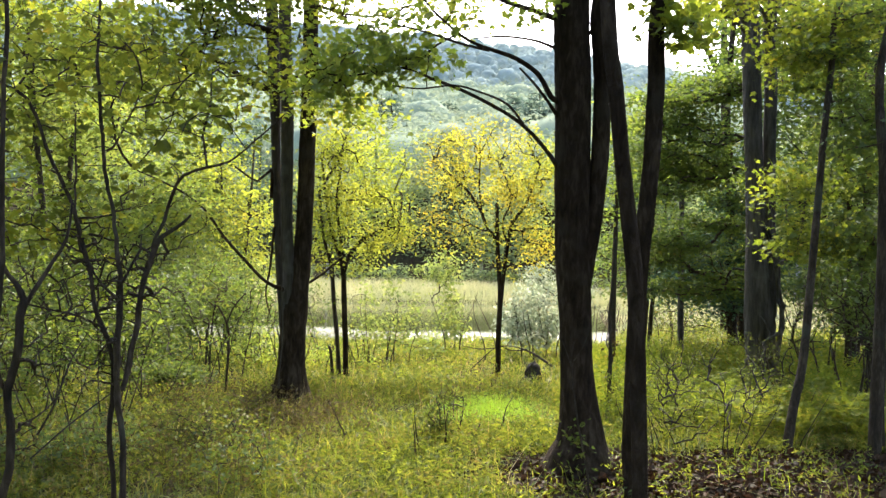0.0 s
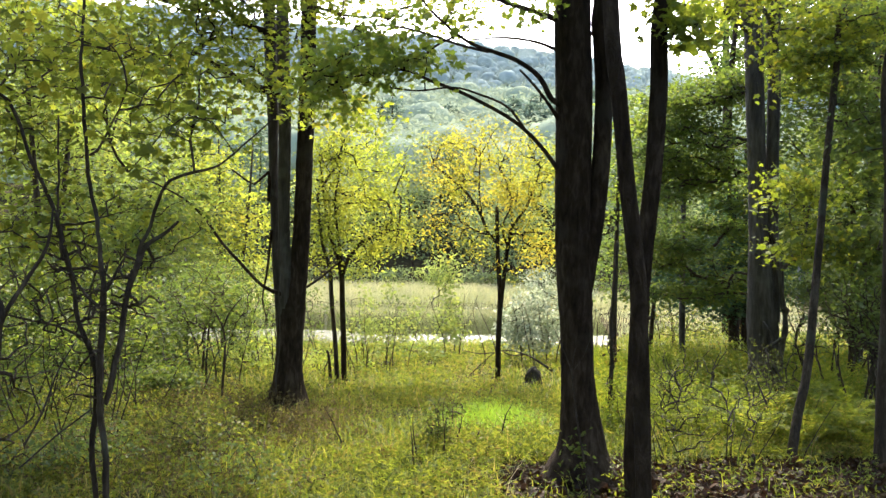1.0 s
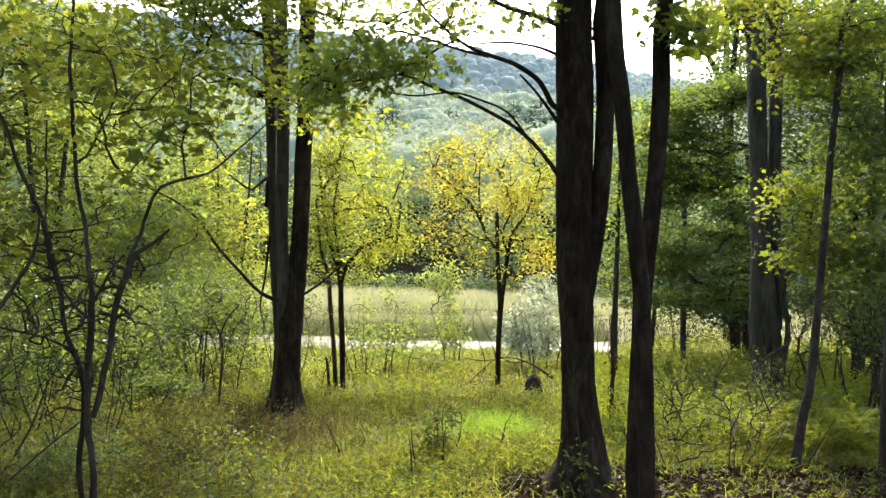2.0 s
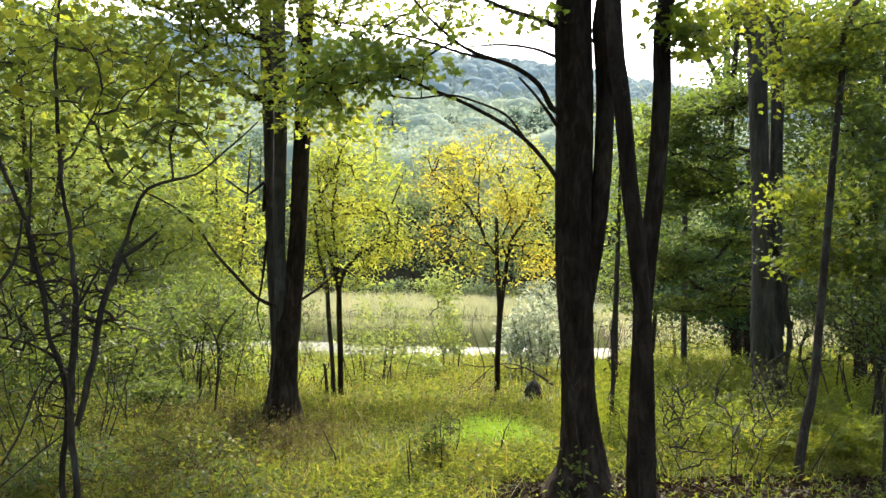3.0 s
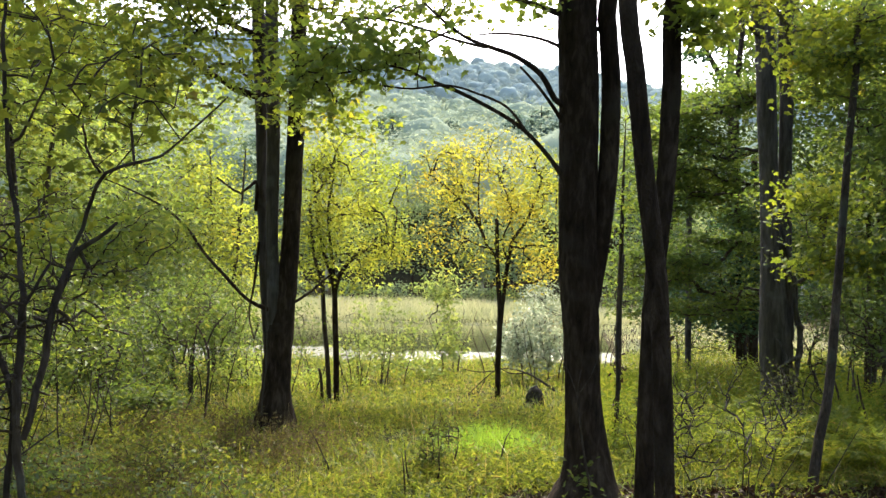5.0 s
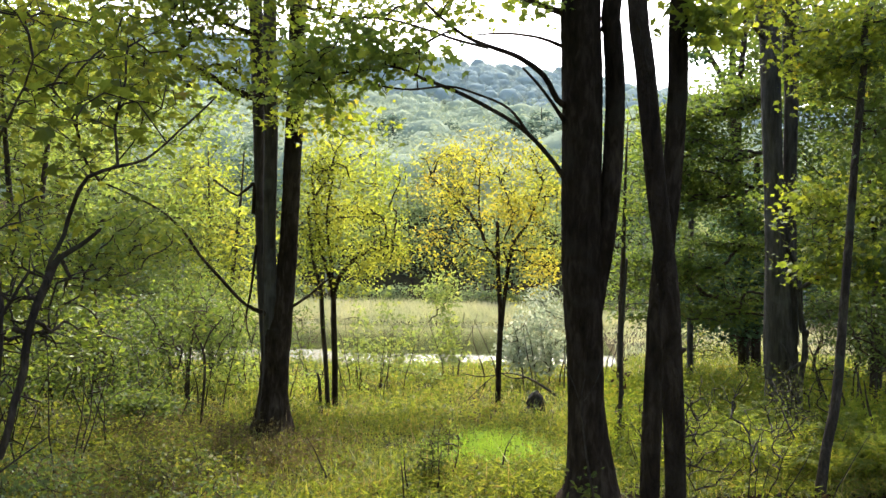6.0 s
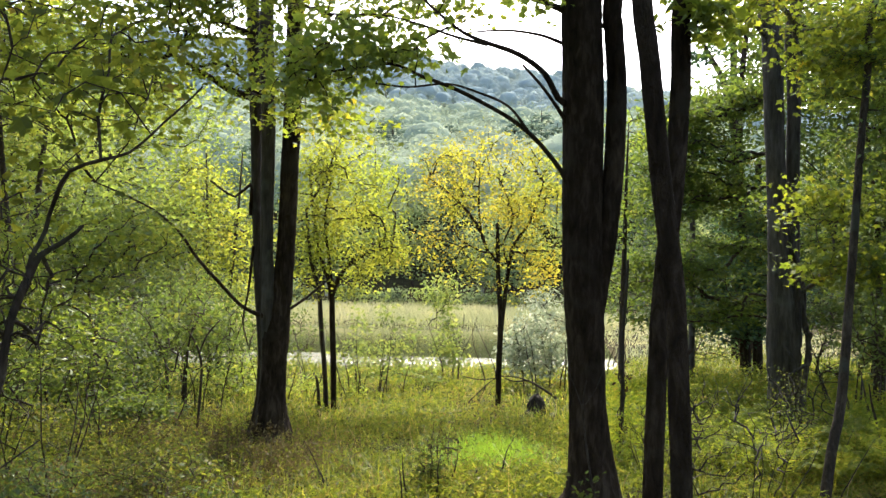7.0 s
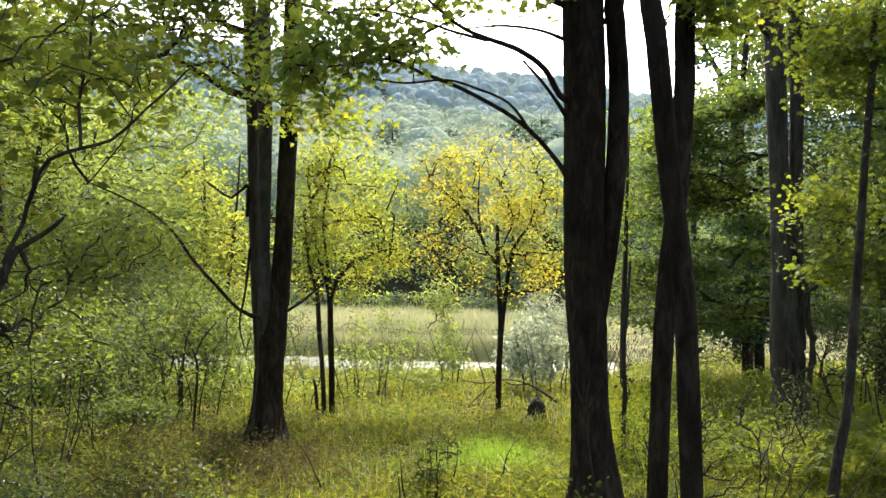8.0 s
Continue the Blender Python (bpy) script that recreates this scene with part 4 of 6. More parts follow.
# ---- small trees in the clearing ----
tree("yellow_tree", [
    [(0.76, 13.2, -0.176, 0.04234), (0.753, 13.2, 0.46, 0.03931), (0.765, 13.2, 1.13, 0.03629), (0.721, 13.2, 1.72, 0.03024), (0.689, 13.2, 2.47, 0.02419)],
    [(0.777, 13.2, 0.964, 0.02722), (0.81, 13.18, 1.39, 0.02722), (0.85, 13.15, 1.8, 0.02714), (0.915, 13.1, 2.18, 0.02405), (1.09, 13.1, 2.43, 0.018), (1.2, 13.1, 2.69, 0.01498), (1.3, 13, 3.05, 0.01188)],
    [(0.717, 13.2, 1.93, 0.02419), (0.562, 13.2, 2.09, 0.02117), (0.465, 13.2, 2.34, 0.02117), (0.275, 13.2, 2.63, 0.01814), (0.0183, 13.2, 2.87, 0.01512), (-0.28, 13.2, 3.09, 0.0121)],
    [(0.474, 13.2, 2.3, 0.01512), (0.426, 13.25, 2.73, 0.01217), (0.435, 13.3, 3.24, 0.009144)],
    [(0.715, 13.2, 2.04, 0.01512), (0.453, 13.2, 2.09, 0.0121), (0.156, 13.2, 2.25, 0.009072)],
    [(0.857, 13.15, 1.89, 0.01505), (0.765, 13.1, 2.18, 0.01202), (0.899, 13.1, 2.56, 0.01202), (0.723, 13.1, 3.05, 0.009)]],
    [(0.519, 13.2, 3.06, 0.966, 0.9, 0.714), (0.0147, 13.2, 3.05, 0.504, 0.7, 0.42), (1.06, 13.1, 2.98, 0.459, 0.7, 0.625), (0.877, 13.2, 1.89, 0.672, 0.6, 0.378), (-0.0516, 13.2, 2.12, 0.336, 0.5, 0.336), (1.29, 13.2, 2.07, 0.336, 0.5, 0.42)],
    "slender small tree with turning yellow leaves and bare lower stem", LEAF_YELLOW, bark=BARK, tips=300, per_tip=32, leaf_size=0.043, cluster=0.115, flat=0.35, seed=71, sides=12, shell=0.45, thin=0.003, biggest=0.026, spray=0.8, outline=KITE)
tree("yellow_tree", [
    [(-1.41, 12.4, -0.134, 0.03689), (-1.43, 12.4, 0.495, 0.03689), (-1.46, 12.4, 1.05, 0.03689), (-1.49, 12.4, 1.52, 0.03385), (-1.63, 12.45, 1.91, 0.02161), (-1.74, 12.5, 2.39, 0.01856), (-1.82, 12.5, 3.02, 0.01552)],
    [(-1.47, 12.4, 1.44, 0.03073), (-1.4, 12.4, 1.66, 0.02769), (-1.23, 12.4, 1.88, 0.02457), (-0.977, 12.4, 2.02, 0.01841), (-0.717, 12.4, 2.09, 0.01232)],
    [(-1.47, 12.4, 1.52, 0.02153), (-1.54, 12.4, 1.99, 0.01841), (-1.59, 12.4, 2.47, 0.01537), (-1.53, 12.4, 2.94, 0.01232)]],
    [(-1.29, 12.4, 2.94, 0.709, 0.8, 0.631), (-1.07, 12.4, 2.16, 0.591, 0.7, 0.434), (-1.46, 12.4, 1.76, 0.512, 0.6, 0.394), (-1.73, 12.5, 2.63, 0.318, 0.6, 0.636), (-0.833, 12.4, 1.93, 0.315, 0.4, 0.276)],
    "small tree with yellow-green leaves on twisting thin stems", LEAF_PALE, bark=BARK, tips=250, per_tip=32, leaf_size=0.045, cluster=0.115, flat=0.4, seed=73, sides=12, shell=0.4, thin=0.0028, biggest=0.024, spray=0.8, outline=KITE)
tree("yellow_tree", [
    [(-1.49, 12.3, -0.128, 0.03324), (-1.53, 12.3, 0.503, 0.02992), (-1.59, 12.3, 1.05, 0.02992), (-1.63, 12.3, 1.52, 0.02661), (-1.75, 12.3, 1.91, 0.01997), (-1.82, 12.3, 2.53, 0.01657)],
    [(-1.58, 12.35, -0.131, 0.02337), (-1.62, 12.35, 0.3, 0.02006), (-1.65, 12.35, 0.402, 0.01334)]],
    [(-1.71, 12.2, 2.06, 0.233, 0.4, 0.543), (-1.55, 12.3, 3.09, 0.391, 0.5, 0.352)], "thin dark stem with lopped side shoot and yellow leaves", LEAF_PALE, bark=BARK_THIN, tips=80, per_tip=16, leaf_size=0.046, cluster=0.12, seed=74, sides=10, spray=0.8, outline=KITE)

# slim trees between the trunks
tree("sapling", [[(2.54, 13.6, -0.197, 0.046), (2.52, 13.6, 0.802, 0.043), (2.53, 13.6, 1.75, 0.038), (2.54, 13.6, 2.36, 0.031), (2.55, 13.6, 3.2, 0.02), (2.57, 13.6, 4.0, 0.007)]],
    [(2.57, 13.6, 2.79, 0.347, 0.5, 0.606), (2.68, 13.8, 1.58, 0.308, 0.4, 0.44), (2.64, 13.6, 3.92, 0.433, 0.5, 0.52)], "slim sapling with sparse lime leaves", LEAF_LIME, bark=BARK_THIN, tips=90, per_tip=9, leaf_size=0.065, cluster=0.13, seed=81, sides=10)
tree("vine_stem", [[(1.67, 9.3, -0.06, 0.0235), (1.68, 9.3, 0.339, 0.0235), (1.69, 9.3, 0.748, 0.0205), (1.67, 9.3, 1.1, 0.0176), (1.7, 9.3, 1.45, 0.0147), (1.72, 9.3, 1.92, 0.0117)], [(1.68 + 0.035 * math.cos(0.9 * k), 9.3 + 0.035 * math.sin(0.9 * k), 0.05 * k - 0.03, 0.005) for k in range(36)]],
    [(1.68, 9.3, 0.28, 0.0469, 0.08, 0.264), (1.69, 9.3, 0.865, 0.0469, 0.08, 0.235)], "thin dead stem wrapped in withered vine leaves", LITTER, bark=DEADWOOD, tips=40, per_tip=4, leaf_size=0.04, cluster=0.03, seed=82, sides=8, category="vine")
tree("sapling", [[(4.48, 17, -0.376, 0.0598), (4.46, 17, 0.591, 0.0598), (4.45, 17, 1.78, 0.0544), (4.44, 17, 3.09, 0.0489), (4.44, 17, 4.5, 0.0381)]],
    [(4.52, 17, 3.09, 0.652, 0.8, 0.979), (4.16, 17, 2.1, 0.544, 0.6, 0.652)], "straight grey sapling trunk at the meadow's edge", LEAF_GREEN, bark=BARK_GREY, tips=120, per_tip=9, leaf_size=0.08, cluster=0.18, seed=83, sides=10)

# dark evergreen cluster
tree("hemlock_tree", [
    [(5.8, 18, -0.428, 0.115), (5.77, 18, 0.544, 0.104), (5.73, 18, 1.46, 0.0922), (5.68, 18, 2.96, 0.0807), (5.61, 18, 5.25, 0.0576), (5.9, 18.0, 8.5, 0.04)],
    [(6.09, 18.2, -0.439, 0.105), (6.08, 18.2, 0.536, 0.0932), (6.06, 18.2, 1.81, 0.0816), (6.05, 18.2, 4.14, 0.0583)]],
    [(5.17, 17.8, 1.11, 0.968, 1.2, 0.627), (5.89, 17.6, 1.36, 1.01, 1.2, 0.676), (5.56, 18, 2.03, 1.15, 1.3, 0.691), (6.47, 18.3, 2.05, 0.82, 1.2, 0.82), (4.77, 18, 1.44, 0.461, 0.8, 0.576), (5.83, 18.2, 3.2, 0.816, 1.1, 0.699)],
    "dark evergreen with twin trunks and drooping deep-green boughs", LEAF_DEEP, bark=BARK, tips=340, per_tip=44, leaf_size=0.09, outline=KITE, cluster=0.28, flat=0.8, seed=91, sides=12, flare=(0.25, 0.5, 5), spray=0.3)

# ---- trees and bushes round the clearing: place, height, crown blobs ----
def filler(name, x, y, height, blobs, leaf, label, seed, *, stems=2, r=0.05, tips=150, per_tip=14, size=0.09, cluster=0.25, outline=KITE, flat=0.6, bark=None, group="", category="tree", spray=0.5, thin=0.003, top=0.75, shell=0.1, canopy=(), canopy_tips=110):
    g = np.random.default_rng(seed)
    lines = []
    for i in range(stems):
        a, lean = g.uniform(0, 6.28), g.uniform(0.05, 0.22) * (1 if stems > 1 else 0.4) * (2.6 if stems > 4 else 1)
        sx, sy = x + 0.12 * i * math.cos(a), y + 0.12 * i * math.sin(a)
        rows = []
        wander = 0.035 if stems > 4 else 0.012
        for t in (0, 0.15, 0.4, 0.7, 1.0):
            k = t * height * (top if stems < 5 else 0.5)
            rows.append((sx + lean * k * math.cos(a) + g.normal(0, wander) * k, sy + lean * k * math.sin(a) + g.normal(0, wander) * k, -0.3 + k if t == 0 else k, r * (1 - 0.75 * t)))
        lines.append(rows)
    return tree(name, lines, blobs, label, leaf, bark=bark or BARK_THIN, tips=tips, per_tip=int(per_tip * 1.7), leaf_size=size * 0.8, outline=outline, cluster=cluster, flat=flat, seed=seed, sides=9, group=group, category=category, spray=spray, thin=thin, biggest=max(0.008, min(0.03, r * 0.9)), step=0.25, shell=shell, canopy=canopy, canopy_tips=canopy_tips)


# left wall of young growth
filler("young_tree", -3.9, 16.0, 5.0, [(-3.86, 16, 2.24, 0.767, 0.9, 0.716), (-4.34, 16.2, 3.07, 0.828, 1, 0.621), (-3.64, 16, 1.43, 0.46, 0.8, 0.46)], LEAF_PALE, "young tree with bright yellow-green leaves", 101, tips=260, per_tip=12)
filler("young_tree", -6.2, 15.0, 6.0, [(-5.26, 15, 2.75, 1.15, 1.2, 0.862), (-4.48, 15, 2.29, 0.766, 1, 0.67), (-5.82, 15, 1.88, 0.766, 1, 0.67)], LEAF_SOFT, "young green-leaved tree in the thicket", 102, tips=280, per_tip=14)
filler("young_tree", -6.6, 13.0, 6.0, [(-5.96, 13, 2.59, 1.08, 1.1, 0.91), (-6.53, 13, 1.83, 0.827, 1, 0.745), (-5.65, 13.2, 3.54, 1.01, 1, 0.756)], LEAF_SOFT, "young tree with dense mid-green leaves", 103, tips=280, per_tip=14)
filler("young_tree", -7.5, 17.5, 8.0, [(-6.76, 17.5, 4.6, 1.79, 1.5, 1.23), (-8.33, 17.5, 4.35, 1.68, 1.5, 1.23), (-5.29, 17.5, 4.41, 1.23, 1.2, 1.01)], LEAF_SOFT, "taller green tree behind the thicket", 104, tips=420, per_tip=16, size=0.11, cluster=0.35, r=0.09)
filler("shrub", -3.4, 12.2, 2.4, [(-3.37, 12.2, 1.1, 0.504, 0.8, 0.465), (-3.75, 12.2, 0.779, 0.465, 0.7, 0.426), (-2.9, 12.2, 0.796, 0.349, 0.6, 0.388)], LEAF_GREEN, "twiggy shrub with small green leaves", 105, stems=6, r=0.018, tips=340, per_tip=13, size=0.055, cluster=0.14, category="shrub", thin=0.002)
filler("shrub", -4.3, 11.0, 2.2, [(-3.93, 11, 0.864, 0.488, 0.7, 0.488), (-4.49, 11, 0.573, 0.418, 0.6, 0.418), (-3.64, 11, 0.45, 0.418, 0.6, 0.279)], LEAF_SHADED, "leafy green shrub in the thicket", 106, stems=6, r=0.016, tips=300, per_tip=13, size=0.06, cluster=0.15, category="shrub", thin=0.002)
filler("shrub", -4.9, 10.0, 2.0, [(-4.64, 10, 0.669, 0.569, 0.6, 0.443), (-4.91, 10, 1.3, 0.506, 0.6, 0.443), (-4.45, 10.4, 1.29, 0.395, 0.6, 0.395)], LEAF_SHADED, "tangled shrub with small green leaves", 107, stems=7, r=0.014, tips=280, per_tip=12, size=0.055, cluster=0.15, category="shrub", thin=0.002)
filler("shrub", -3.45, 10.1, 0.9, [(-3.3, 10.1, 0.22, 0.4, 0.4, 0.2), (-3.55, 10.0, 0.15, 0.3, 0.3, 0.17), (-3.05, 10.1, 0.25, 0.26, 0.3, 0.17)], LEAF_SHADED, "low dark-leaved bush in the grass", 108, stems=6, r=0.01, tips=360, per_tip=14, size=0.055, cluster=0.09, category="shrub", thin=0.002)
tree("sapling", [[(-2.46, 9.9, -0.06, 0.0156), (-2.45, 9.9, 0.221, 0.0141), (-2.43, 9.9, 0.598, 0.0141), (-2.44, 9.9, 0.848, 0.0125), (-2.52, 9.9, 1.03, 0.00939), (-2.61, 9.9, 1.16, 0.00626)], [(-2.46, 9.9, 0.879, 0.00782), (-2.39, 9.9, 1.07, 0.00939), (-2.26, 9.9, 1.23, 0.00626)]],
    [(-2.56, 9.9, 1.22, 0.219, 0.2, 0.156)], "thin bent sapling over dry grass", LEAF_DULL, bark=BARK_THIN, tips=20, per_tip=6, leaf_size=0.05, cluster=0.08, seed=109, sides=8, thin=0.0015, biggest=0.006)

# the right-hand wood
def layers(x, y, z0, z1, n, wide, seed):
    """Flat shelves of leaves, one above another, each a little off the stem."""
    g = np.random.default_rng(seed)
    out = []
    for i in range(n):
        k = i / (n - 1)
        a, w = g.uniform(0, 6.28), wide * g.uniform(0.45, 0.75) * (1.1 - 0.45 * k)
        out.append((x + 0.55 * wide * math.cos(a), y + 0.4 * wide * math.sin(a), z0 + (z1 - z0) * k + g.normal(0, 0.08), w, w * 0.8, 0.11))
    return out


# the leaf colour of these trees carries the shade of the wood
filler("young_tree", 5.1, 14.6, 6.0, [(4.0, 15.0, 3.6, 0.9, 0.8, 0.8), (4.2, 15.0, 4.6, 0.7, 0.7, 0.3), (4.85, 15.0, 4.75, 0.5, 0.6, 0.28)] + layers(4.05, 14.5, 1.2, 4.5, 22, 1.35, 7), LEAF_SHADED, "spreading young tree, layered mid-green leaves darkened as in shade", 121, stems=1, r=0.06, tips=900, per_tip=15, size=0.095, cluster=0.17, flat=0.8, spray=0.35)
# its canopy hangs unseen, well off the stem, to shade the right-hand wood
filler("young_tree", 5.6, 12.4, 7.5, layers(5.25, 12.2, 1.2, 4.7, 20, 1.2, 9), LEAF_SHADED, "leafy young tree with layered green boughs", 122, canopy=[(8.2, 13.2, 7.4, 2.2, 2.2, 1.2), (8.6, 10.8, 6.5, 2.0, 2.0, 1.0), (5.6, 13.6, 7.6, 1.8, 1.6, 0.9)], canopy_tips=110, stems=3, tips=640, per_tip=14, size=0.085, cluster=0.17, flat=0.8)
filler("young_tree", 8.5, 18.0, 9.0, [(6.88, 18, 5.05, 1.84, 1.8, 1.61), (8.04, 18, 4.15, 1.73, 1.8, 1.61), (7.15, 18, 2.41, 1.38, 1.4, 0.922), (8.23, 18, 6.34, 1.38, 1.5, 1.04), (6.9, 18, 6.6, 1.1, 1.4, 0.6)], LEAF_SHADED, "tall dense green tree deeper in the wood", 123, stems=2, r=0.12, tips=480, per_tip=16, size=0.14, cluster=0.4, outline=KITE)
filler("tall_tree", 9.5, 20.0, 11.0, [(6.74, 20, 6.81, 0.898, 1.6, 0.898), (8.01, 20, 6.71, 1.28, 1.8, 1.03), (9.29, 20, 6.47, 1.28, 1.8, 1.15), (8.63, 20, 7.61, 1.8, 1.8, 0.641)], LEAF_SHADED, "tall green tree behind the wood's edge, darkened as in shade", 128, stems=2, r=0.14, tips=320, per_tip=15, size=0.17, cluster=0.42)
filler("young_tree", 4.2, 19.0, 6.0, [(3.79, 19, 3.23, 0.609, 1, 1.22), (4.26, 19, 4.09, 0.73, 1, 0.974), (3.7, 19, 1.52, 0.609, 0.8, 0.73), (4.41, 19, 2.14, 0.609, 0.9, 0.852)], LEAF_GREEN, "sunlit green tree at the meadow's edge", 124, tips=300, per_tip=13, size=0.09)
filler("shrub", 5.6, 10.6, 2.2, [(4.73, 10.6, 1.06, 0.47, 0.6, 0.269), (4.99, 10.6, 1.34, 0.336, 0.5, 0.269)], LEAF_GREEN, "bare-stemmed dark shrub with a few leaves", 125, stems=9, r=0.018, tips=60, per_tip=9, size=0.06, cluster=0.15, category="shrub", thin=0.002)
# dark-leaved growth added where the wood sinks into shade
filler("young_tree", 7.0, 15.5, 3.6, [(6.31, 14.5, 1.36, 0.832, 1, 0.462), (6.72, 14, 0.856, 0.625, 0.9, 0.446), (7.04, 14.5, 1.56, 0.555, 0.9, 0.462)], LEAF_SHADED, "low young growth, darkened as in the wood's shade", 127, stems=4, r=0.03, tips=260, per_tip=14, size=0.08, cluster=0.2, flat=0.75)
filler("shrub", 5.1, 19.5, 1.6, [(4.94, 19.5, 0.418, 0.625, 0.8, 0.5), (5.56, 19.5, 0.181, 0.625, 0.8, 0.375)], LEAF_DULL, "reddish-green shrub by the meadow", 126, stems=5, r=0.014, tips=120, per_tip=10, size=0.07, cluster=0.18, category="shrub")

# bushes on the pond's bank
filler("silver_bush", 1.75, 15.6, 1.9, [(1.46, 15.6, 0.634, 0.478, 0.55, 0.418), (1.16, 15.6, 0.479, 0.299, 0.4, 0.349), (1.71, 15.6, 0.39, 0.299, 0.4, 0.398), (1.45, 15.6, 1.03, 0.299, 0.3, 0.249)], LEAF_SILVER, "silvery grey-green bush by the pond", 131, stems=12, r=0.012, tips=230, per_tip=8, size=0.085, cluster=0.1, category="bush", thin=0.0018, spray=0.9, flat=0.2)
filler("willow_bush", -1.05, 14.8, 1.9, [(-1.05, 14.8, 0.3, 0.5, 0.5, 0.45), (-1.35, 14.8, 0.75, 0.14, 0.2, 0.42), (-0.98, 14.9, 0.95, 0.1, 0.2, 0.4), (-0.6, 14.8, 0.6, 0.16, 0.2, 0.45), (-1.6, 14.9, 0.4, 0.18, 0.25, 0.35), (-0.3, 14.9, 0.1, 0.25, 0.3, 0.3)], LEAF_WILLOW, "young willow bush with upright leafy shoots", 132, stems=12, r=0.009, tips=210, per_tip=6, size=0.075, cluster=0.08, category="bush", thin=0.0014, spray=1.2, flat=0.15)
filler("willow_bush", 0.2, 17.0, 2.0, [(0.0148, 17, 0.503, 0.217, 0.3, 0.522), (-0.111, 17, 1.37, 0.283, 0.3, 0.381), (0.132, 17, 0.0708, 0.196, 0.3, 0.326)], LEAF_WILLOW, "upright young willow with silvery leaves", 133, stems=5, r=0.012, tips=110, per_tip=11, size=0.08, cluster=0.11, category="bush", thin=0.0016, spray=1.0, flat=0.1)
filler("willow_bush", 3.1, 18.0, 1.6, [(2.48, 18, 0.939, 0.461, 0.5, 0.461), (1.95, 18.5, 1.14, 0.355, 0.4, 0.355)], LEAF_SILVER, "pale silvery bush at the water's edge", 134, stems=6, r=0.012, tips=130, per_tip=15, size=0.08, outline=NARROW, cluster=0.12, category="bush", spray=1.0, flat=0.1)

# more growth at the left edge of the clearing
filler("shrub", -2.5, 13.5, 1.6, [(-2.95, 13.5, 0.356, 0.344, 0.5, 0.301), (-2.66, 13, 0.0799, 0.29, 0.4, 0.207), (-3.13, 13.2, 0.0455, 0.336, 0.4, 0.21)], LEAF_LIME, "bright green bush behind the three-stemmed maple", 141, stems=6, r=0.012, tips=130, per_tip=11, size=0.06, cluster=0.13, category="shrub", thin=0.002)
filler("shrub", -5.6, 14.0, 2.6, [(-5.41, 14, 0.973, 0.714, 0.8, 0.625), (-4.69, 14, 1.17, 0.535, 0.7, 0.535), (-6.12, 14, 0.601, 0.535, 0.7, 0.535)], LEAF_GREEN, "thick green shrub deep in the thicket", 142, stems=7, r=0.02, tips=260, per_tip=12, size=0.07, cluster=0.18, category="shrub", thin=0.002)
filler("shrub", -3.3, 14.5, 2.4, [(-3.65, 14.5, 1.17, 0.555, 0.7, 0.509), (-4.22, 14.5, 1.34, 0.555, 0.7, 0.462), (-3.28, 14.5, 0.806, 0.37, 0.6, 0.37)], LEAF_WILLOW, "grey-green airy shrub by the pond", 143, stems=7, r=0.016, tips=260, per_tip=11, size=0.06, cluster=0.15, category="shrub", thin=0.002, flat=0.3)
filler("shrub", -1.2, 13.4, 0.9, [(-1.89, 13.4, 0.0455, 0.384, 0.4, 0.213), (-1.27, 13.2, -0.000872, 0.336, 0.4, 0.168)], LEAF_LIME, "low bright bush under the thin yellow trees", 144, stems=6, r=0.008, tips=110, per_tip=11, size=0.055, cluster=0.1, category="shrub", thin=0.0015)

filler("young_tree", -5.2, 11.8, 7.0, [(-4.91, 11.8, 4.55, 1.12, 1, 0.524), (-5.89, 11.8, 4.38, 0.749, 1, 0.674), (-5.57, 11.8, 3.63, 0.674, 0.9, 0.45)], LEAF_SOFT, "slim green tree with high leafy crown", 145, stems=2, r=0.06, tips=300, per_tip=14, size=0.085, cluster=0.25, flat=0.75)

# a leaning dark snag with tufts of needles, against the sky
tree("pine_tree", [[(7.29, 22, -0.46, 0.0989), (7.18, 22, 1.41, 0.0918), (7.03, 22, 3.52, 0.0847), (6.82, 22, 5.34, 0.0777), (6.59, 22, 6.4, 0.0706), (6.15, 22, 7.24, 0.0565), (5.89, 22, 7.73, 0.0424), (5.71, 22, 8.15, 0.0282)],
    [(7.0, 22.3, -0.46, 0.11), (6.95, 22.3, 3.5, 0.1), (6.85, 22.3, 7.0, 0.085), (6.8, 22.3, 10.0, 0.04)]],
    [(5.8, 22, 7.16, 0.311, 0.4, 0.198), (6.29, 22, 7.38, 0.282, 0.4, 0.198), (6.87, 22, 6.61, 0.424, 0.5, 0.282), (6.07, 22, 7.87, 0.565, 0.5, 0.254)], "leaning dark pine with sparse needle tufts", LEAF_DEEP, tips=45, per_tip=22, leaf_size=0.12, outline=KITE, cluster=0.16, seed=151, sides=10)

# glossy-leaved shrubs before the thicket
filler("shrub", -2.9, 7.6, 2.3, [(-2.6, 7.6, 1.95, 0.42, 0.4, 0.26), (-2.2, 7.5, 2.02, 0.26, 0.3, 0.17), (-3.1, 7.6, 2.0, 0.4, 0.4, 0.25), (-2.93, 7.6, 1.63, 0.452, 0.5, 0.238), (-3.26, 7.6, 1.29, 0.357, 0.5, 0.238), (-2.49, 7.5, 1.71, 0.258, 0.4, 0.164), (-3.51, 7.6, 1.65, 0.333, 0.5, 0.238), (-2.79, 7.5, 1.14, 0.282, 0.4, 0.188)], LEAF_GLOSSY, "dark green glossy-leaved shrub with arching stems", 146, stems=7, r=0.008, tips=320, per_tip=9, size=0.062, cluster=0.11, category="shrub", thin=0.0018, flat=0.75)
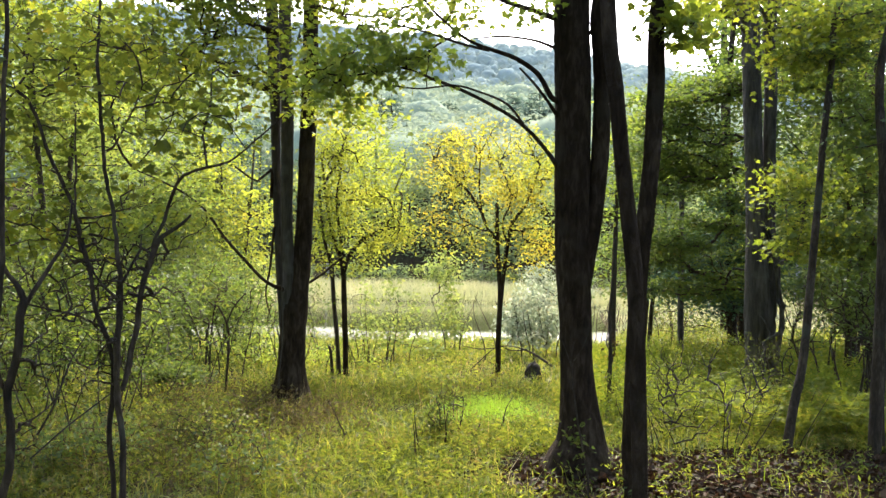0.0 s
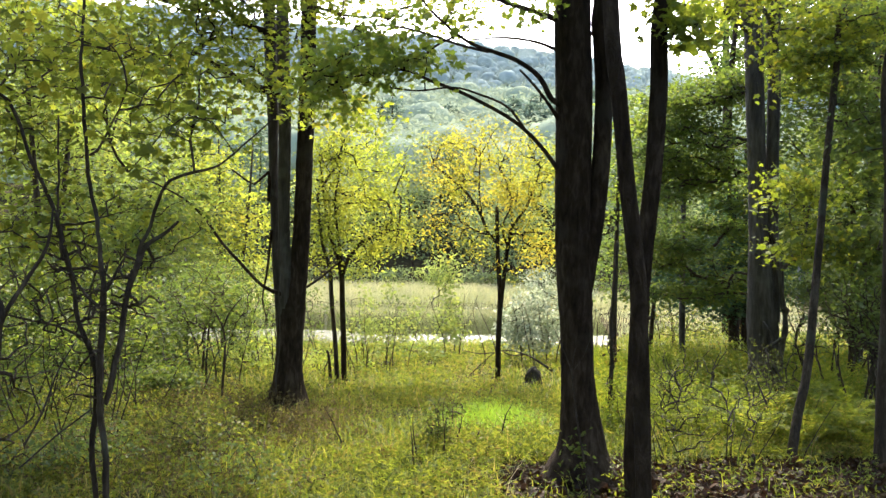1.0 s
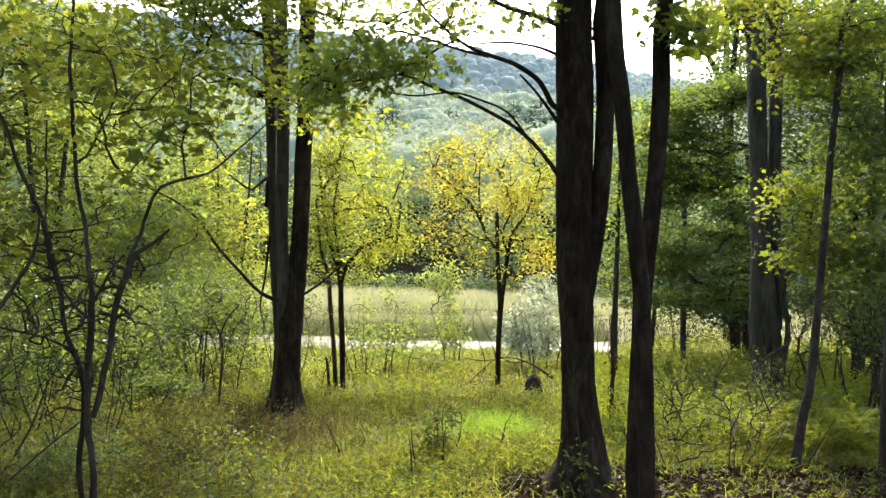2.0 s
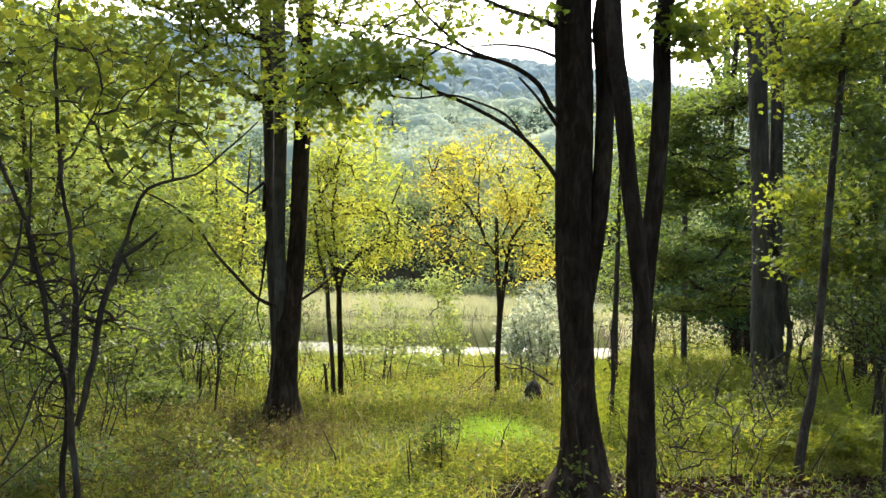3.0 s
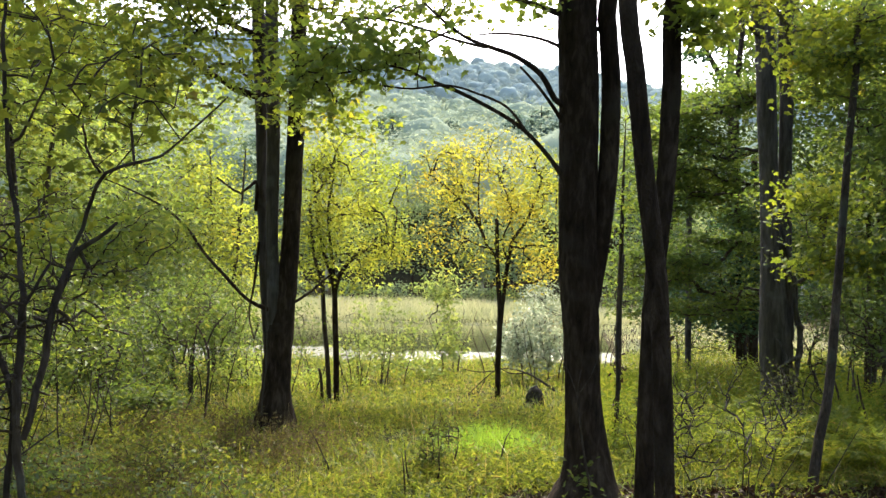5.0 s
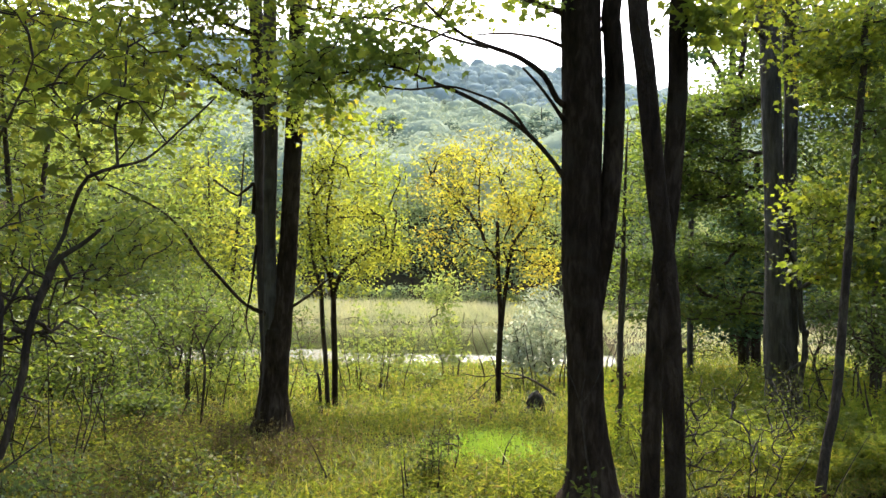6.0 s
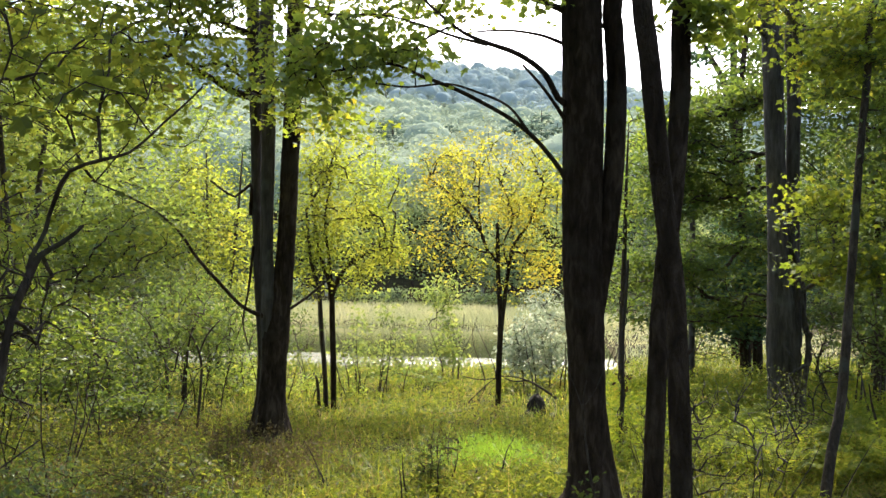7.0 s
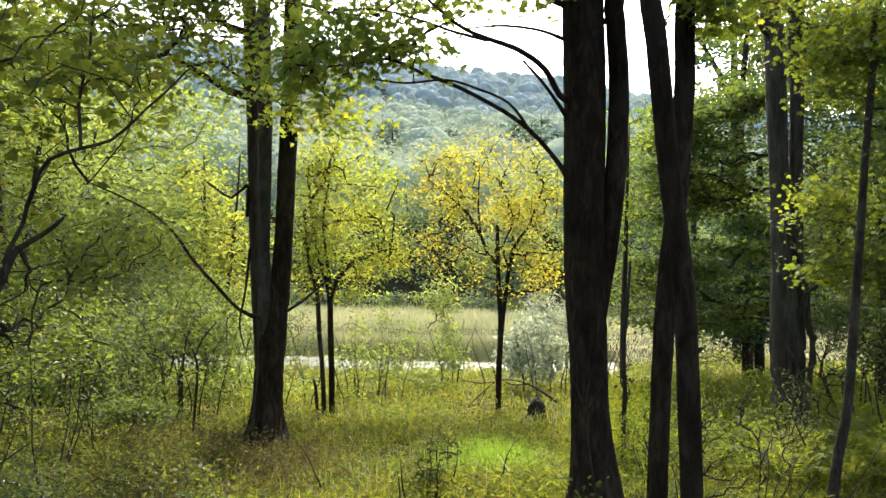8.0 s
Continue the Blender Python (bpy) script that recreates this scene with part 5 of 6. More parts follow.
filler("shrub", -4.4, 8.6, 2.0, [(-4.25, 8.6, 1.03, 0.379, 0.5, 0.325), (-4.48, 8.6, 1.46, 0.325, 0.5, 0.325), (-3.82, 8.5, 0.834, 0.321, 0.4, 0.214)], LEAF_GLOSSY, "dark arching shrub at the edge of the thicket", 147, stems=6, r=0.008, tips=150, per_tip=8, size=0.06, cluster=0.12, category="shrub", thin=0.0018, flat=0.75)


# ---- the far bank ----
def hill_forest():
    """Woods on the hills: every crown is a heap of leaf clumps."""
    g = np.random.default_rng(5)
    woods = [], []
    y = 72.0
    while y < 470:
        gap = 4.3 + y * 0.0035
        for x in np.arange(-0.5 * y - 10, 0.55 * y + 10, gap):
            if not -0.3 * y - 12 < x < 0.36 * y + 12 and g.uniform() < 0.5:
                continue
            px, py = x + g.uniform(-0.45, 0.45) * gap, y + g.uniform(-0.5, 0.5) * gap
            wide = gap * g.choice((0.5, 0.62, 0.75, 0.95)) * g.uniform(0.85, 1.15)
            tall = g.uniform(5.0, 9.0) + wide
            mid = np.array((px, py, ground_z(px, py) + tall * 0.55))
            if 282 < y < 306:
                continue
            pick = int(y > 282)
            seen = abs(px - 0.03 * y) < 0.24 * y + 8
            lump = dome(mid, wide, tall * 0.36, g)
            woods[pick].append(lump)
            n = (210 if y < 200 else 110) if seen else 4
            way = g.normal(size=(n, 3))
            way[:, 2] = np.abs(way[:, 2]) * 0.9 - 0.15
            way /= np.linalg.norm(way, axis=1, keepdims=True)
            lobe = 1 + 0.22 * np.sin(3 * np.arctan2(way[:, 1], way[:, 0]) + px) * np.cos(4 * way[:, 2] + py)
            at = mid + way * (lobe * g.uniform(0.8, 1.12, n))[:, None] * (wide, wide, tall * 0.4)
            woods[pick].append(leaves(at, 0.42 + 0.001 * y, KITE, 0.5, g, 0.18, facing=way * 0.75 + (0, 0, 0.6)))
        y += gap * 0.8
    for pieces, leaf, name, label, kind_of in zip(woods, (LEAF_HILL_HAZE, LEAF_FAR_HAZE), ("hill_forest", "far_hill_forest"), ("broadleaf woods on the lower hill, leaf colour paled for haze", "woods covering the far hill, leaf colour blued for haze"), ("forest", "forest")):
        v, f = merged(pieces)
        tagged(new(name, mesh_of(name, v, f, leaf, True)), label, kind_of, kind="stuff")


def dome(mid, wide, tall, g):
    """A lumpy crown, open below."""
    k, m = 9, 5
    a = np.arange(k) / k * 2 * np.pi
    e = np.linspace(-0.5, 1.35, m)
    r = 0.76 * np.cos(e)[:, None] * g.uniform(0.86, 1.12, (m, k))
    z = 0.76 * np.sin(e)[:, None] + g.normal(0, 0.05, (m, k))
    v = np.stack([r * np.cos(a) * wide, r * np.sin(a) * wide, z * tall], -1).reshape(-1, 3) + mid
    i, j = np.meshgrid(np.arange(m - 1), np.arange(k), indexing="ij")
    n = (j + 1) % k
    f = np.stack([i * k + j, i * k + n, (i + 1) * k + n, (i + 1) * k + j], -1).reshape(-1, 4)
    cap = np.array([[(m - 1) * k + q for q in (0, 2, 4, 6)], [(m - 1) * k + q for q in (6, 7, 8, 0)]])
    return v, np.vstack([f, cap])


hill_forest()


def hill_pine(x, y, tall, seed):
    """A dark pointed pine: whorls of drooping boughs, shorter towards the top."""
    g = np.random.default_rng(seed)
    z = ground_z(x, y)
    ob = thing("pine_tree", (x, y, z), "dark pine standing among the hill woods, needles blued for haze", "tree", "pines on the hill")
    v, f = tube(smooth_line([(0, 0, -0.3, 0.28), (0.1, 0, tall * 0.5, 0.18), (0, 0, tall, 0.04)], 1.0), 7, 0.05, None, seed)
    part("trunk", mesh_of("trunk", v, f, BARK, True), ob)
    boughs, tufts = [], []
    for k in np.arange(0.22, 0.99, 0.055):
        for a in g.uniform(0, 6.28, 6):
            reach = (0.06 + 0.3 * (1 - k) ** 0.8) * tall * g.uniform(0.6, 1.15)
            end = np.array((math.cos(a) * reach, math.sin(a) * reach, k * tall + 0.12 * reach))
            boughs.append(tube([(0, 0, k * tall, 0.05), (*end, 0.015)], 4))
            m = 16
            t = g.uniform(0.25, 1.05, (m, 1))
            tufts.append(np.array((0, 0, k * tall)) * (1 - t) + end * t + g.normal(0, 0.16, (m, 3)) * (1, 1, 0.6))
    v, f = merged(boughs)
    tagged(part("branchwork", mesh_of("branchwork", v, f, BARK, True), ob), kind="stuff")
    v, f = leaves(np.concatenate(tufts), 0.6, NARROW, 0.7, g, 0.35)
    part("crown", mesh_of("crown", v, f, LEAF_PINE_HAZE), ob)


for i, (px, py, tall) in enumerate(((-7.4, 106, 12.5), (-5.6, 112, 11.0), (-9.6, 118, 12.0), (9.6, 108, 12.5), (11.2, 112, 13.5), (13.0, 110, 12.0), (8.2, 118, 12.5), (-0.4, 128, 11.0), (20.5, 125, 13.0))):
    hill_pine(px, py, tall, 900 + i)

g_bank = np.random.default_rng(77)
BANK_LEAVES = (LEAF_BANK_HAZE, LEAF_BANK_DARK_HAZE, LEAF_BANK_HAZE, LEAF_BANK_HAZE, LEAF_WILLOW)
for i in range(26):
    bx = -26 + i * 2.3 + g_bank.uniform(-0.8, 0.8)
    by = g_bank.uniform(52, 64)
    tall = g_bank.uniform(6.5, 11.0)
    w = g_bank.uniform(1.5, 2.4)
    bz = ground_z(bx, by)
    blobs = [(bx + g_bank.uniform(-0.6, 0.6), by, bz + tall * k, w * s, w * s, tall * 0.16) for k, s in ((0.3, 0.8), (0.5, 1.0), (0.68, 0.85), (0.85, 0.55))]
    k = i % 5
    filler("bank_tree", bx, by, tall, blobs, BANK_LEAVES[k], ("green tree on the far bank", "dark evergreen on the far bank", "green tree on the far bank, paled for haze", "broad green tree on the far bank", "dull green tree on the far bank")[k], 300 + i,
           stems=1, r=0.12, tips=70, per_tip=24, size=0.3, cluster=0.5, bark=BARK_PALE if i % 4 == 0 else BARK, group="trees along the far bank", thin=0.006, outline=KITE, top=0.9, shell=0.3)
for i in range(20):
    bx, by = -19 + i * 2.2 + g_bank.uniform(-0.7, 0.7), g_bank.uniform(48.5, 51)
    bz = ground_z(bx, by)
    h = g_bank.uniform(0.9, 1.9)
    filler("bank_shrub", bx, by, h, [(bx, by, bz + h * 0.6, 1.1, 0.8, h * 0.45)], (LEAF_WILLOW, LEAF_BANK_HAZE)[i % 2], "green shrub where the marsh meets the wood", 400 + i, stems=3, r=0.03, tips=30, per_tip=14, size=0.2, cluster=0.25, category="shrub", group="shrubs along the far bank", outline=KITE)


# ---- grass, reeds, weeds ----
def blades(at, height, width, g, lean=0.35, rows_at=((0, 0.8), (0.5, 1.0), (1.0, 0.12))):
    """Bent grass blades: rows of two points each, by height and width."""
    n = len(at)
    yaw, bend = g.uniform(0, 6.28, n), g.normal(0, lean, n)
    face = np.stack([np.cos(yaw), np.sin(yaw), 0 * yaw], -1)
    out = np.stack([-np.sin(yaw), np.cos(yaw), 0 * yaw], -1)
    h = height * np.clip(g.normal(1, 0.35, n), 0.3, 2.0)
    rows = []
    for t, w in rows_at:
        c = at + out * (bend * h * t * t)[:, None] + np.array([0, 0, 1.0]) * (h * t * np.maximum(1 - 0.3 * np.abs(bend) * t, 0.15))[:, None]
        rows += [c - face * width * w / 2, c + face * width * w / 2]
    v = np.stack(rows, 1).reshape(-1, 3)
    k = len(rows_at)
    f = np.array([(2 * i, 2 * i + 1, 2 * i + 3, 2 * i + 2) for i in range(k - 1)])[None] + (np.arange(n) * 2 * k)[:, None, None]
    return v, f.reshape(-1, 4)


def on_ground(xy):
    return np.array([(x, y, ground_z(x, y)) for x, y in xy])


def scattered(n, y0, y1, g, wide=0.56, margin=0.8):
    """Places on the ground in a wedge that opens away from the start of the walk."""
    y = np.sqrt(g.uniform(y0 * y0, y1 * y1, n))
    x = g.uniform(-1, 1, n) * (y * wide + margin)
    return np.stack([x, y], -1)


def bare(x, y):
    """How bare the leafy floor under the trees is: 1 where dead leaves cover it."""
    d = math.hypot((x - 3.1) / 2.4, (y - 6.3) / 1.75)
    d = min(d, math.hypot((x - 1.15) / 0.75, (y - 6.7) / 0.85))
    return 1.0 if d + 0.25 * noise.noise((x * 1.5, y * 1.5, 9)) < 1 else 0.0


def at_foot(x, y):
    """True close round the foot of the three-stemmed maple, where little grows."""
    return math.hypot((x + 1.76) / 0.42, (y - 9.85) / 0.5) < 1


def meadow():
    g = np.random.default_rng(9)
    near = scattered(44000, 3.8, 13.0, g)
    near = near[[(bare(x, y) < 0.5 or g.uniform() < 0.05) and not at_foot(x, y) for x, y in near]]
    tuft = np.array([noise.noise((x * 1.1, y * 1.1, 2)) + 0.6 * noise.noise((x * 3.3, y * 3.3, 6)) for x, y in near])
    keep = tuft + g.uniform(-0.5, 0.5, len(near)) > -0.12
    near, tuft = near[keep], tuft[keep]
    v1, f1 = blades(on_ground(near), 0.125 * (1 + 0.9 * np.clip(tuft, -0.5, 0.9)), 0.0085, g, 1.4)
    far = scattered(56000, 12.5, 23.5, g)
    edge = np.array([water_edge(x)[0] for x, y in far])
    far = far[far[:, 1] < edge + 0.2]
    tuft = np.array([noise.noise((x * 0.7, y * 0.7, 2)) for x, y in far])
    keep = tuft + g.uniform(-0.5, 0.5, len(far)) > -0.2
    v2, f2 = blades(on_ground(far[keep]), 0.13 * (1 + 0.7 * tuft[keep]), 0.011, g, 1.2)
    v, f = merged([(v1, f1), (v2, f2)])
    tagged(new("meadow_grass", mesh_of("meadow_grass", v, f, GRASS)), "long uneven green grass with bare gaps", "grass", kind="stuff")
    back = g.uniform((-7, -5), (7, 4.3), (42000, 2))
    v, f = blades(on_ground(back), 0.11, 0.009, g, 1.3, ((0, 1.0), (1.0, 0.3)))
    tagged(new("trodden_grass", mesh_of("trodden_grass", v, f, GRASS)), "short trodden grass at the start of the clearing", "grass", kind="stuff")
    stalk = scattered(4500, 4.5, 19.0, g)
    stalk = stalk[[noise.noise((x * 0.6, y * 0.6, 12)) + g.uniform(-0.4, 0.4) > 0.12 and bare(x, y) < 0.5 for x, y in stalk]]
    v, f = blades(on_ground(stalk), 0.27, 0.0035, g, 0.9)
    tagged(new("straw_stalks", mesh_of("straw_stalks", v, f, STRAW)), "thin dry straw stalks standing in the grass", "grass", kind="stuff")
    patch = g.normal(0, 1, (19000, 2)) * (0.21, 0.34) + (0.47, 9.45)
    v, f = blades(on_ground(patch), 0.14, 0.0048, g, 1.6)
    tagged(new("grass_patch", mesh_of("grass_patch", v, f, GRASS_FRESH)), "bright fresh green patch of fine grass", "grass", kind="stuff")


meadow()


def far_meadow():
    g = np.random.default_rng(14)
    xy = g.uniform((3.5, 19.0), (22.0, 38.0), (22000, 2))
    xy = xy[[y < min(water_edge(x)) for x, y in xy]]
    v, f = blades(on_ground(xy), 0.12, 0.026, g, 0.9, ((0, 1.0), (1.0, 0.2)))
    tagged(new("far_meadow", mesh_of("far_meadow", v, f, REEDS)), "pale sunlit rough grass beyond the wood", "grass", kind="stuff")


far_meadow()


def reeds():
    g = np.random.default_rng(15)
    y = g.uniform(36, 50, 75000)
    x = g.uniform(-1, 1, len(y)) * (y * 0.34) + 2
    keep = np.array([b > water_edge(a)[1] - 0.2 for a, b in zip(x, y)])
    v, f = blades(on_ground(np.stack([x, y], -1)[keep]), 0.36, 0.022, g, 0.8, ((0, 1.0), (1.0, 0.25)))
    tagged(new("marsh_reeds", mesh_of("marsh_reeds", v, f, REEDS)), "pale yellow-green marsh grass along the far bank", "reeds", kind="stuff")


reeds()


def weeds():
    """Leafy weeds among the grass: stalks with leaves up their length."""
    g = np.random.default_rng(21)
    pieces = []
    for n, y0, y1, size, tall, k in ((34000, 4.3, 11.0, 0.026, 0.19, 13), (18000, 10.5, 23.0, 0.038, 0.24, 9)):
        at = scattered(n, y0, y1, g)
        at = at[[(bare(x, y) < 0.5 or g.uniform() < 0.09) and not (at_foot(x, y) and g.uniform() < 0.85) for x, y in at]]
        at = at[[noise.noise((x * 0.9, y * 0.9, 31)) + g.uniform(-0.5, 0.5) > -0.15 for x, y in at]]
        base = on_ground(at)
        lump = np.array([1 + 0.8 * noise.noise((x * 0.5, y * 0.5, 41)) for x, y in at])
        h = g.uniform(0.25, 1.0, len(base)) * tall * lump
        t = g.uniform(0.1, 1.0, (len(base), k))
        side = 0.03 + 0.05 * (1 - t)
        pos = base[:, None] + np.stack([g.normal(0, 1, t.shape) * side, g.normal(0, 1, t.shape) * side, t * h[:, None]], -1)
        pieces.append(leaves(pos.reshape(-1, 3), size * 1.6, (KITE[0] * (1, 0.55, 1), KITE[1]), 0.25, g, 0.4, 0.0))
        pieces.append(blades(base[::2], 0.16, 0.005, g, 0.3))
    v, f = merged(pieces)
    tagged(new("weeds", mesh_of("weeds", v, f, HERBS)), "leafy green and browning weeds in the meadow", "weeds", kind="stuff")


weeds()


def tall_weeds():
    """A bank of tall, narrow-leaved weeds between the great trunk and the ferns."""
    g = np.random.default_rng(27)
    xy = g.uniform((1.5, 8.5), (6.6, 15.5), (5200, 2))
    d = np.array([noise.noise((x * 0.8, y * 0.8, 17)) for x, y in xy])
    keep = (d + g.uniform(-0.5, 0.5, len(xy)) > -0.15) & (xy[:, 0] > 0.16 * xy[:, 1]) & (xy[:, 0] < 0.46 * xy[:, 1])
    base, d = on_ground(xy[keep]), d[keep]
    h = g.uniform(0.22, 0.5, len(base)) * (1 + 0.5 * d)
    t = g.uniform(0.15, 1.0, (len(base), 22))
    side = 0.025 + 0.045 * (1 - t)
    sway = g.normal(0, 0.12, (len(base), 1, 2)) * (t * h[:, None])[..., None]
    pos = base[:, None] + np.concatenate([g.normal(0, 1, (*t.shape, 2)) * side[..., None] + sway, (t * h[:, None])[..., None]], -1)
    v, f = merged([leaves(pos.reshape(-1, 3), 0.055, (KITE[0] * (1, 0.5, 1), KITE[1]), 0.35, g, 0.3, 0.0), blades(base, h * 0.9, 0.005, g, 0.15)])
    tagged(new("tall_weeds", mesh_of("tall_weeds", v, f, TALL_WEEDS)), "tall yellow-green weeds with narrow leaves", "weeds", kind="stuff")


TALL_WEEDS = leaf_material("tall_weed_leaves", [(0.0, (0.0496, 0.0746, 0.0102)), (0.5, (0.0968, 0.127, 0.0171)), (0.85, (0.157, 0.165, 0.0228)), (1.0, (0.171, 0.119, 0.0341))], 0.5, 0.02, 1.2, 0.6, tinted=(2.3, 2.2, 1.2))
tall_weeds()


def leaf_litter():
    g = np.random.default_rng(33)
    xy = g.uniform((-0.6, 3.6), (6.0, 8.9), (30000, 2))
    xy = xy[[bare(x, y) > 0.5 or g.uniform() < 0.06 for x, y in xy]]
    p = on_ground(xy) + np.stack([0 * xy[:, 0], 0 * xy[:, 0], g.uniform(0.005, 0.03, len(xy))], -1)
    v, f = leaves(p, 0.05, CLUMP, 0.8, g, 0.3, 0.0)
    tagged(new("leaf_litter", mesh_of("leaf_litter", v, f, LITTER)), "brown dead leaves strewn under the trees", "leaf litter", kind="stuff")


leaf_litter()


# ---- small things on the ground ----
def stump():
    """A rotten, ragged stump."""
    x, y = 1.18, 12.35
    ob = thing("stump", (x, y, ground_z(x, y) - 0.03), "dark rotten ragged tree stump in the grass", "stump")
    line = [(0, 0, 0, 0.13), (0, 0, 0.06, 0.12), (0.005, 0, 0.13, 0.11), (0.015, 0, 0.2, 0.1), (0.02, 0.0, 0.27, 0.075), (0.03, 0, 0.32, 0.025)]
    v, f = tube(smooth_line(line, 0.03), 18, 0.22, (0.08, 0.5, 5), 4)
    part("stump_body", mesh_of("stump_body", v, f, DEADWOOD, False), ob)


stump()

# fallen and broken wood
def fallen(rows, label, seed, name="fallen_branch"):
    tree(name, rows[:1], [], label, LITTER, bark=DEADWOOD, seed=seed, sides=8, step=0.06, rough=0.12, limbs=rows[1:], category="branch")


fallen([[(1.59, 13.4, 0.0481, 0.01536), (1.36, 13.4, 0.197, 0.01536), (1.2, 13.4, 0.279, 0.01278), (0.962, 13.4, 0.342, 0.00768), (0.724, 13.4, 0.312, 0.00768), (0.456, 13.4, 0.0762, 0.00768), (0.138, 13.4, -0.246, 0.00768)], [(0.724, 13.4, 0.312, 0.00768), (0.494, 13.4, 0.29, 0.00768), (0.255, 13.4, 0.328, 0.005118)], [(1.2, 13.4, 0.296, 0.01026), (0.946, 13.4, 0.282, 0.00768), (0.731, 13.4, 0.389, 0.005118)], [(0.581, 13.4, 0.19, 0.00642), (0.496, 13.3, 0.00508, 0.005082), (0.396, 13.2, -0.185, 0.00378)], [(0.877, 13.4, 0.332, 0.005118), (0.96, 13.4, 0.444, 0.005118)]], "thin dark fallen branch arching over the grass", 201)
fallen([[(0.157, 8, -0.0648, 0.0151), (0.242, 8.05, 0.0263, 0.0152), (0.344, 8.1, 0.0835, 0.0127), (0.473, 8.15, 0.0961, 0.00768)], [(0.242, 8.05, 0.0263, 0.0101), (0.256, 8.05, 0.102, 0.00758), (0.306, 8.1, 0.194, 0.00509)]], "dark arching dead branch in the grass", 203)
fallen([[(0.527, 6.5, 0.037, 0.0101), (0.688, 6.7, 0.0525, 0.00836), (0.858, 6.9, 0.0638, 0.00862), (0.979, 7, 0.0671, 0.00437)], [(0.688, 6.7, 0.0525, 0.00836), (0.793, 6.7, 0.0131, 0.00627), (0.897, 6.7, 0.032, 0.00418)]], "broken dead sticks beside the great trunk", 204)
fallen([[(0.439, 6.1, 0.099, 0.00758), (0.708, 6.5, 0.0651, 0.0081), (1.08, 6.8, 0.0431, 0.00636)]], "thin fallen stick on the earth", 205)
fallen([[(2.07, 6.6, 0.0267, 0.0144), (2.35, 6.8, 0.0197, 0.0127), (2.64, 6.9, 0.0291, 0.0108)]], "fallen stick on the leaf litter", 206)
fallen([[(-2.55, 5.6, 0.411, 0.0052), (-2.36, 5.7, 0.603, 0.00529), (-2.17, 5.9, 0.78, 0.00366)], [(-2.36, 5.7, 0.603, 0.00353), (-2.39, 5.7, 0.68, 0.00353)]], "thin dead stick leaning in the weeds", 215)
fallen([[(-2.23, 5, 0.689, 0.00615), (-2.14, 5, 0.857, 0.00615), (-2.1, 5.1, 1.08, 0.00471), (-2.05, 5.2, 1.23, 0.0032)], [(-2.14, 5, 0.857, 0.00461), (-2.21, 5, 1.03, 0.00307), (-2.24, 5, 1.18, 0.00307)]], "crooked dead stem among the brambles", 216)
tree("stake", [[(2.54, 7.6, -0.06, 0.0214), (2.55, 7.6, 0.0315, 0.0214), (2.55, 7.6, 0.15, 0.0191)]], [], "short dark broken sapling stub", LITTER, bark=BARK_THIN, seed=207, sides=8, step=0.05, category="stub")

# shoots and bare shrubs
tree("sapling", [[(0.9788, 6.214, -0.03, 0.007475), (0.9788, 6.214, 0.08392, 0.007475), (0.9696, 6.214, 0.2403, 0.007475), (0.9061, 6.214, 0.5458, 0.007475), (0.8629, 6.214, 0.8135, 0.006219), (0.8436, 6.214, 1.005, 0.004999), (0.8638, 6.214, 1.142, 0.00375)], [(0.8528, 6.214, 0.9469, 0.00375), (0.804, 6.214, 1.087, 0.00375), (0.724, 6.214, 1.262, 0.0025)], [(0.8592, 6.214, 1.005, 0.00375), (0.9236, 6.214, 1.105, 0.0025), (0.9696, 6.214, 1.234, 0.0025)]],
    [(0.8804, 6.214, 0.4685, 0.07691, 0.092, 0.1923)], "thin grey shoot climbing before the great trunk", LEAF_DULL, bark=BARK_THIN, tips=9, per_tip=5, leaf_size=0.05, cluster=0.04, seed=208, sides=8, step=0.06, thin=0.001, biggest=0.003)
filler("shrub", -0.04, 8.05, 0.8, [(-0.05, 8.05, 0.3, 0.17, 0.18, 0.22), (-0.12, 8.05, 0.12, 0.15, 0.18, 0.12), (0.03, 8.05, 0.5, 0.1, 0.12, 0.13)], LEAF_DULL, "small dark shrub with bare twigs and few leaves", 209, stems=9, r=0.01, tips=130, per_tip=3, size=0.05, cluster=0.05, category="shrub", thin=0.0016)
for i, (sx, sy, sh) in enumerate(((2.42, 7.9, 1.15), (1.98, 7.7, 0.9), (2.95, 8.6, 0.9), (1.75, 8.2, 0.8), (3.4, 9.4, 1.0), (2.2, 8.8, 1.0))):
    filler("shrub", sx, sy, sh, [(sx, sy, sh * 0.65, 0.3, 0.25, sh * 0.35), (sx + 0.15, sy, sh * 0.35, 0.2, 0.2, sh * 0.2)], LEAF_DULL, "bare thin-stemmed shrub with scattered small leaves", 210 + i, bark=DEADWOOD, stems=6, r=0.006, tips=110, per_tip=4, size=0.026, cluster=0.06, category="shrub", group="bare shrubs by the leaf litter", thin=0.0016)
for i, (sx, sy, sh) in enumerate(((4.7, 10.2, 1.6), (5.1, 10.5, 1.4), (4.9, 12.0, 1.2))):
    filler("shrub", sx, sy, sh, [(sx, sy, sh * 0.75, 0.5, 0.4, sh * 0.35)], LEAF_GREEN, "dark many-stemmed shrub with few leaves", 220 + i, stems=10, r=0.022, tips=110, per_tip=3, size=0.05, cluster=0.1, category="shrub", thin=0.0026)


